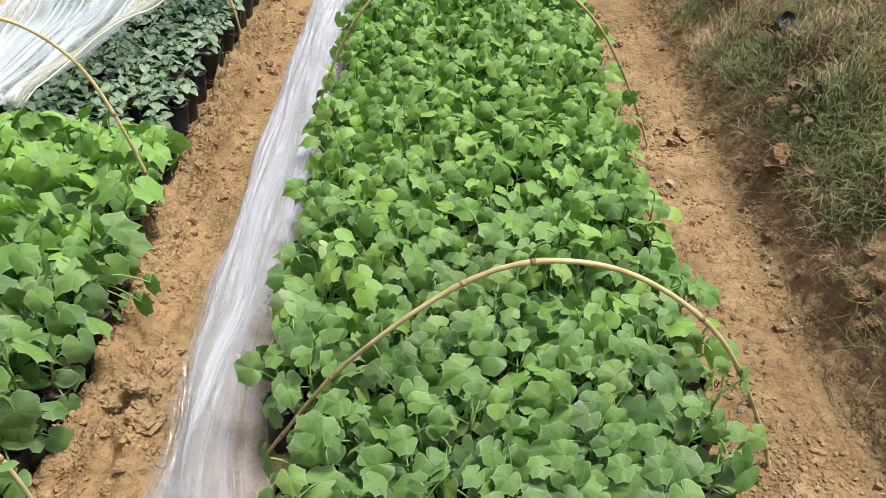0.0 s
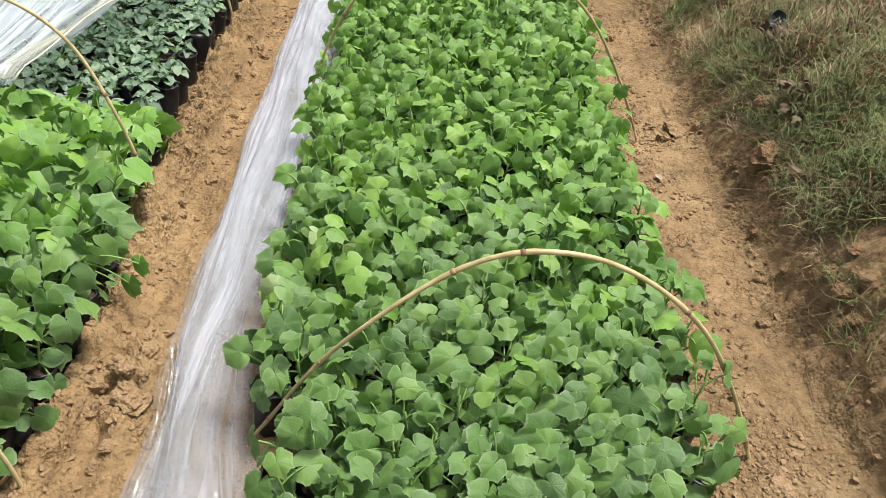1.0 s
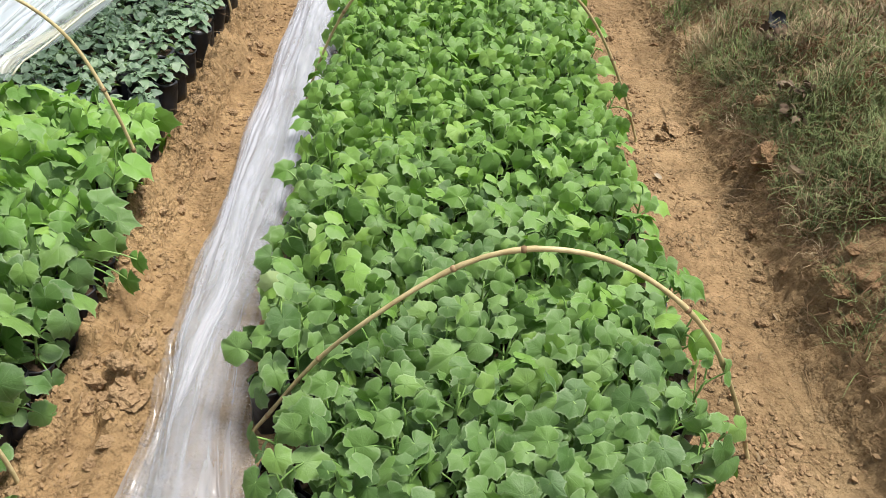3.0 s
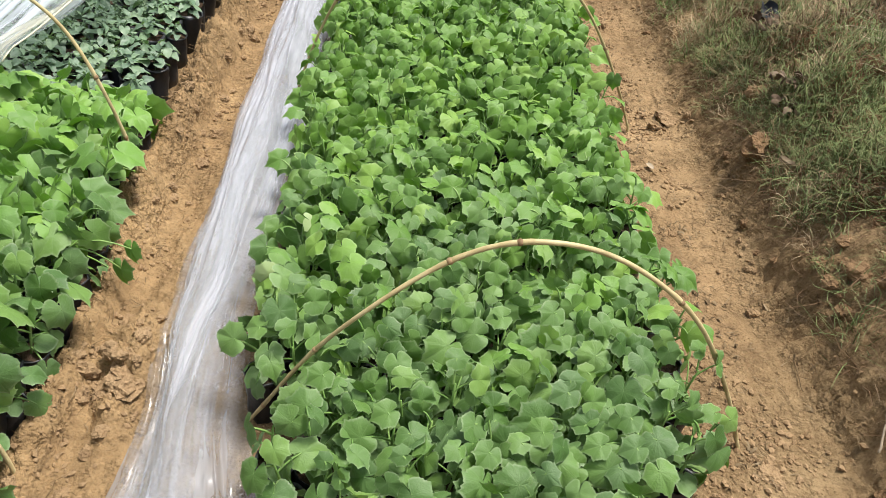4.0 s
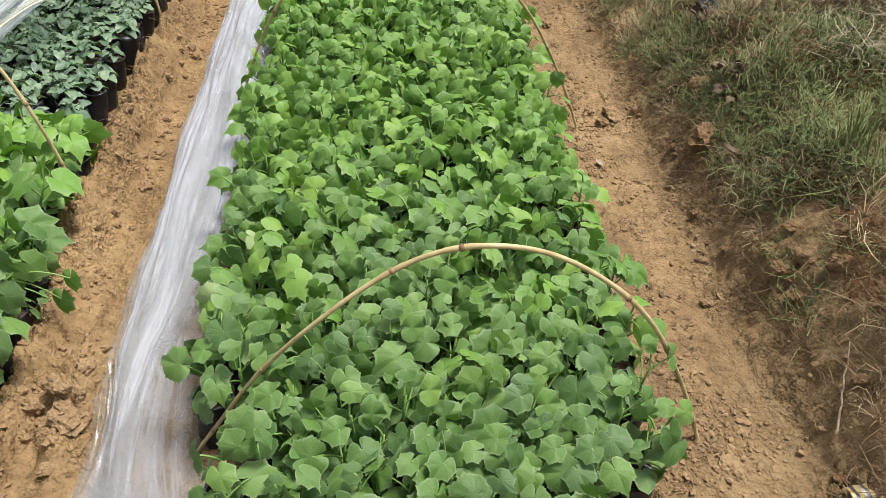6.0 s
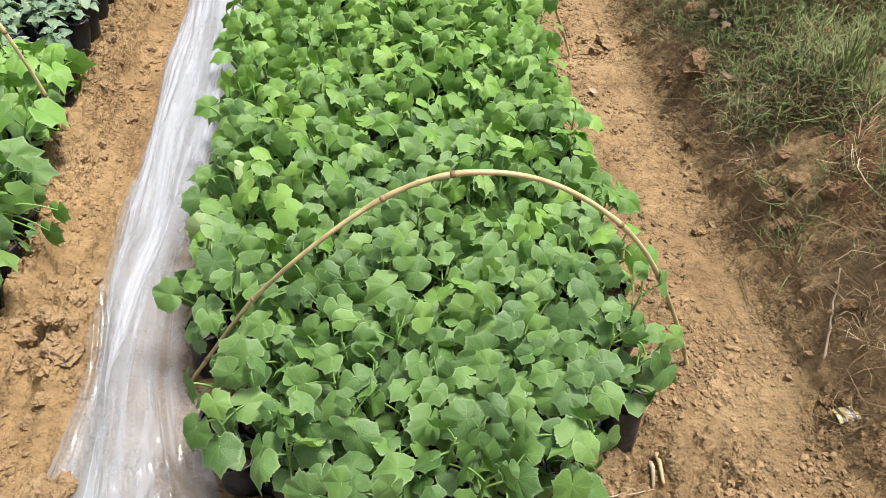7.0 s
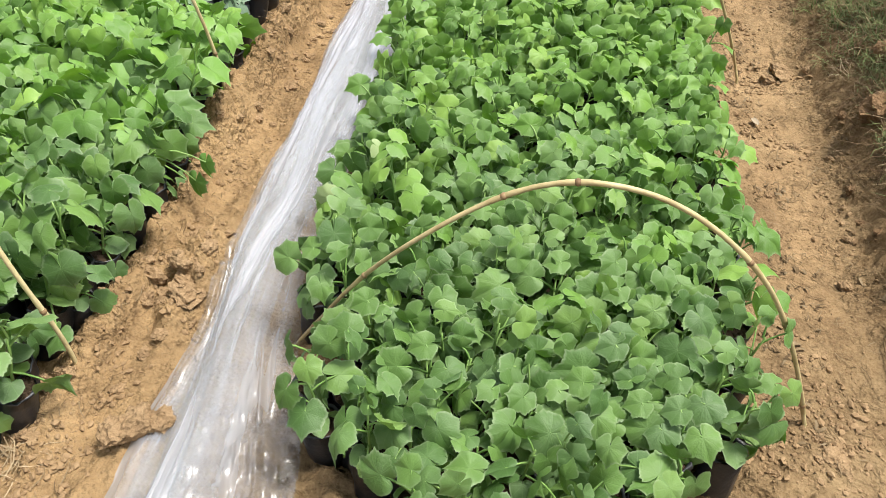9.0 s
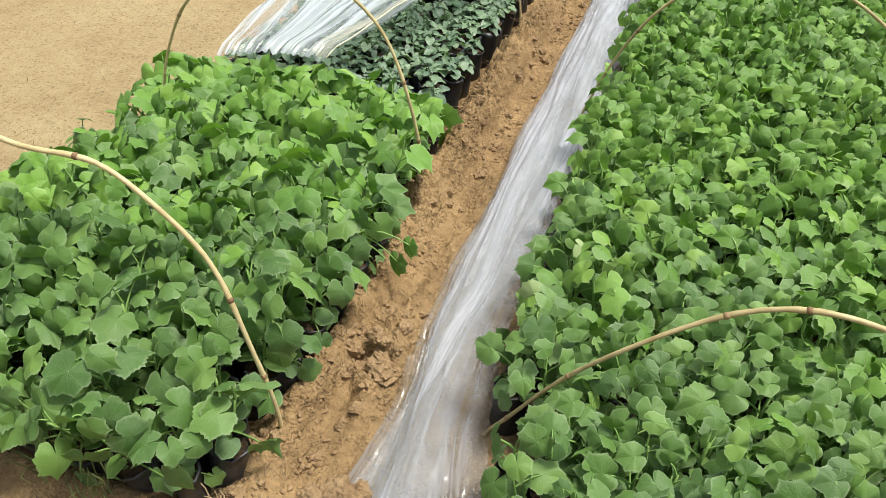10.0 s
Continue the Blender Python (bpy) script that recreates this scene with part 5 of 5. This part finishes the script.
def flakes(rng, count):
    """Curled chips of dried mud and leaf along the side of the long bed."""
    y = rng.uniform(-0.3, 2.6, count)
    x = np.where(rng.random(count) < 0.75, rng.normal(0.555, 0.05, count), bank_foot(y) + rng.normal(0.02, 0.05, count))
    keep = fbm(x * 6, y * 5, 3, 411) > rng.normal(-0.02, 0.08, count)
    x, y = x[keep], y[keep]
    n = len(x)
    roots = np.stack([x, y, level(x, y) + 0.003], 1)
    v, f = blades(rng, roots, rng.uniform(0, 6.28, n), rng.uniform(0.008, 0.03, n), rng.uniform(0.0015, 0.0045, n), np.full(n, 0.25), rng.uniform(0, 0.2, n), 1.0)
    tagged(new("mud_flakes", mesh_of("mud_flakes", v, f, [M_DRY])), "curled chips of brown dry mud and leaf", "litter", kind="stuff")


flakes(crng, 1300)


# ---- small things lying about ----
def curled_sheet(name, at, w, h, curl, turn, tilt, mat, label, category, seed, crumple=0.15, thick=0.0008, n=14):
    """A small bent sheet with a little thickness."""
    r = np.random.default_rng(seed)
    u, v = np.meshgrid(np.linspace(-1, 1, n), np.linspace(-1, 1, n))
    taper = 1 - 0.55 * np.abs(v) ** 2.5
    x, y = u * w * taper, v * h
    z = curl * w * u * u + crumple * w * (fbm(u * 1.6 + seed, v * 1.6, 3, seed) * 2)
    top = np.stack([x, y, z], -1).reshape(-1, 3)
    vv = np.concatenate([top, top - [0, 0, thick]])
    f = grid_faces(n, n).tolist()
    f = f + [[i + n * n for i in q[::-1]] for q in f]
    ob = new(name, mesh_of(name, vv, f, [mat]))
    ob.matrix_basis = Matrix.Translation(at) @ Matrix.Rotation(turn, 4, "Z") @ Matrix.Rotation(tilt, 4, "X")
    return tagged(ob, label, category)


curled_sheet("dead_leaf", on_ground(0.886, 0.888, 0.05), 0.014, 0.026, 0.9, 1.1, 0.3, M_DEADLEAF, "pale curled dead leaf on the grassy bank", "leaf", 3)
curled_sheet("dead_leaf", on_ground(0.575, 1.13, 0.012), 0.010, 0.016, 0.3, 0.4, 0.1, M_DEADLEAF, "small pale dry leaf on the trodden path", "leaf", 4)
curled_sheet("dead_leaf", on_ground(0.60, -0.36, 0.004), 0.004, 0.008, 0.8, 0.9, 0.2, M_DEADLEAF, "small pale dry leaf on crumbly soil", "leaf", 6)
curled_sheet("plastic_scrap", on_ground(1.052, 1.70, 0.06), 0.036, 0.046, 0.6, 0.3, 0.5, M_SCRAP, "crumpled scrap of black polythene in the grass", "plastic scrap", 8, 0.9)
# Dark sheet added to stand for the shade under the brush.
curled_sheet("plastic_scrap", on_ground(2.0, 2.25, 0.09), 0.07, 0.07, 0.6, 1.3, 0.4, M_SCRAP, "dark crumpled sheet standing in for shade under dry brush", "plastic scrap", 9, 0.9)


def dry_weed(x, y, seed):
    """A clump of shrivelled dark leaves."""
    r = np.random.default_rng(seed)
    root = tagged(new("dry_weed"), "shrivelled dark brown weed on the bank", "weed")
    for _ in range(17):
        v, f, uv = blade(r, r.uniform(0.014, 0.027), 13, fold=r.uniform(0.4, 1.2), droop=r.uniform(0.5, 1.8))
        v = turned(v, r.uniform(0, 6.3), r.uniform(-0.6, 0.9), r.normal(0, 0.8), (r.normal(0, 0.036), r.normal(0, 0.026), r.uniform(0.02, 0.06)))
        part("leaf", mesh_of("leaf", v, f, [M_WITHERED], uv=uv), root)
    root.location = on_ground(x, y)


dry_weed(0.977, 1.196, 31)
dry_weed(1.04, 1.60, 32)
dry_weed(0.96, 1.12, 33)


def wrapper():
    """A flattened printed sachet: yellow with dark and pale bands."""
    root = tagged(new("sachet"), "flattened yellow and black printed sachet on the soil", "sachet")
    bands = [M_YELLOW, M_INK, M_YELLOW, M_PALE, M_INK, M_YELLOW, M_INK]
    n = 6
    w = 0.056 / len(bands)
    for k, mat in enumerate(bands):
        u, v = np.meshgrid(np.linspace(0, 1, n), np.linspace(-1, 1, 8))
        x, y = -0.028 + (k + u) * w, v * 0.017
        z = 0.003 * (1 - v ** 2) + 0.0012 * np.sin((x + y) * 190)
        top = np.stack([x, y, z], -1).reshape(-1, 3)
        f = grid_faces(8, n).tolist()
        f = f + [[i + 8 * n for i in q[::-1]] for q in f]
        part("printed_band", mesh_of("printed_band", np.concatenate([top, top - [0, 0, 0.003]]), f, [mat]), root)
    root.matrix_basis = Matrix.Translation(on_ground(0.80, -0.177, 0.009)) @ Matrix.Rotation(0.15, 4, "Z")


wrapper()


def weed_tuft(x, y, count, length, seed, label, mat=M_GREEN, rise=0.6):
    r = np.random.default_rng(seed)
    rx, ry = r.normal(x, 0.02, count), r.normal(y, 0.02, count)
    roots = np.stack([rx, ry, level(rx, ry) - 0.004], 1)
    v, f = blades(r, roots, r.uniform(0, 6.28, count), r.uniform(0.5, 1.2, count) * length, r.uniform(0.0008, 0.0018, count), np.clip(r.normal(rise, 0.2, count), 0.05, 0.95), np.full(count, 0.1))
    tagged(new("grass_tuft", mesh_of("grass_tuft", v, f, [mat])), label, "grass", kind="stuff")


weed_tuft(1.087, 0.662, 90, 0.13, 41, "fresh green tuft of grass on the bank")
weed_tuft(-1.30, -0.40, 40, 0.12, 42, "thin green grass at the foot of the polybags")
weed_tuft(-0.97, -0.36, 60, 0.10, 44, "flattened dry straw on the trodden soil", M_STRAW, 0.08)
weed_tuft(-1.18, -0.42, 30, 0.09, 43, "thin green grass at the foot of the polybags")


# a black nursery bag standing before the far tunnel
spare = tagged(new("nursery_bag"), "black nursery bag standing by a far film tunnel", "nursery bag")
bag, filling = bag_soup(np.random.default_rng(3), 0.065, 0.13, 12)
part("bag", mesh_of("bag", bag[0], bag[1], [M_BAG]), spare)
part("soil", mesh_of("soil", filling[0], filling[1], [M_POTTING]), spare)
spare.location = on_ground(-1.38, 4.72)
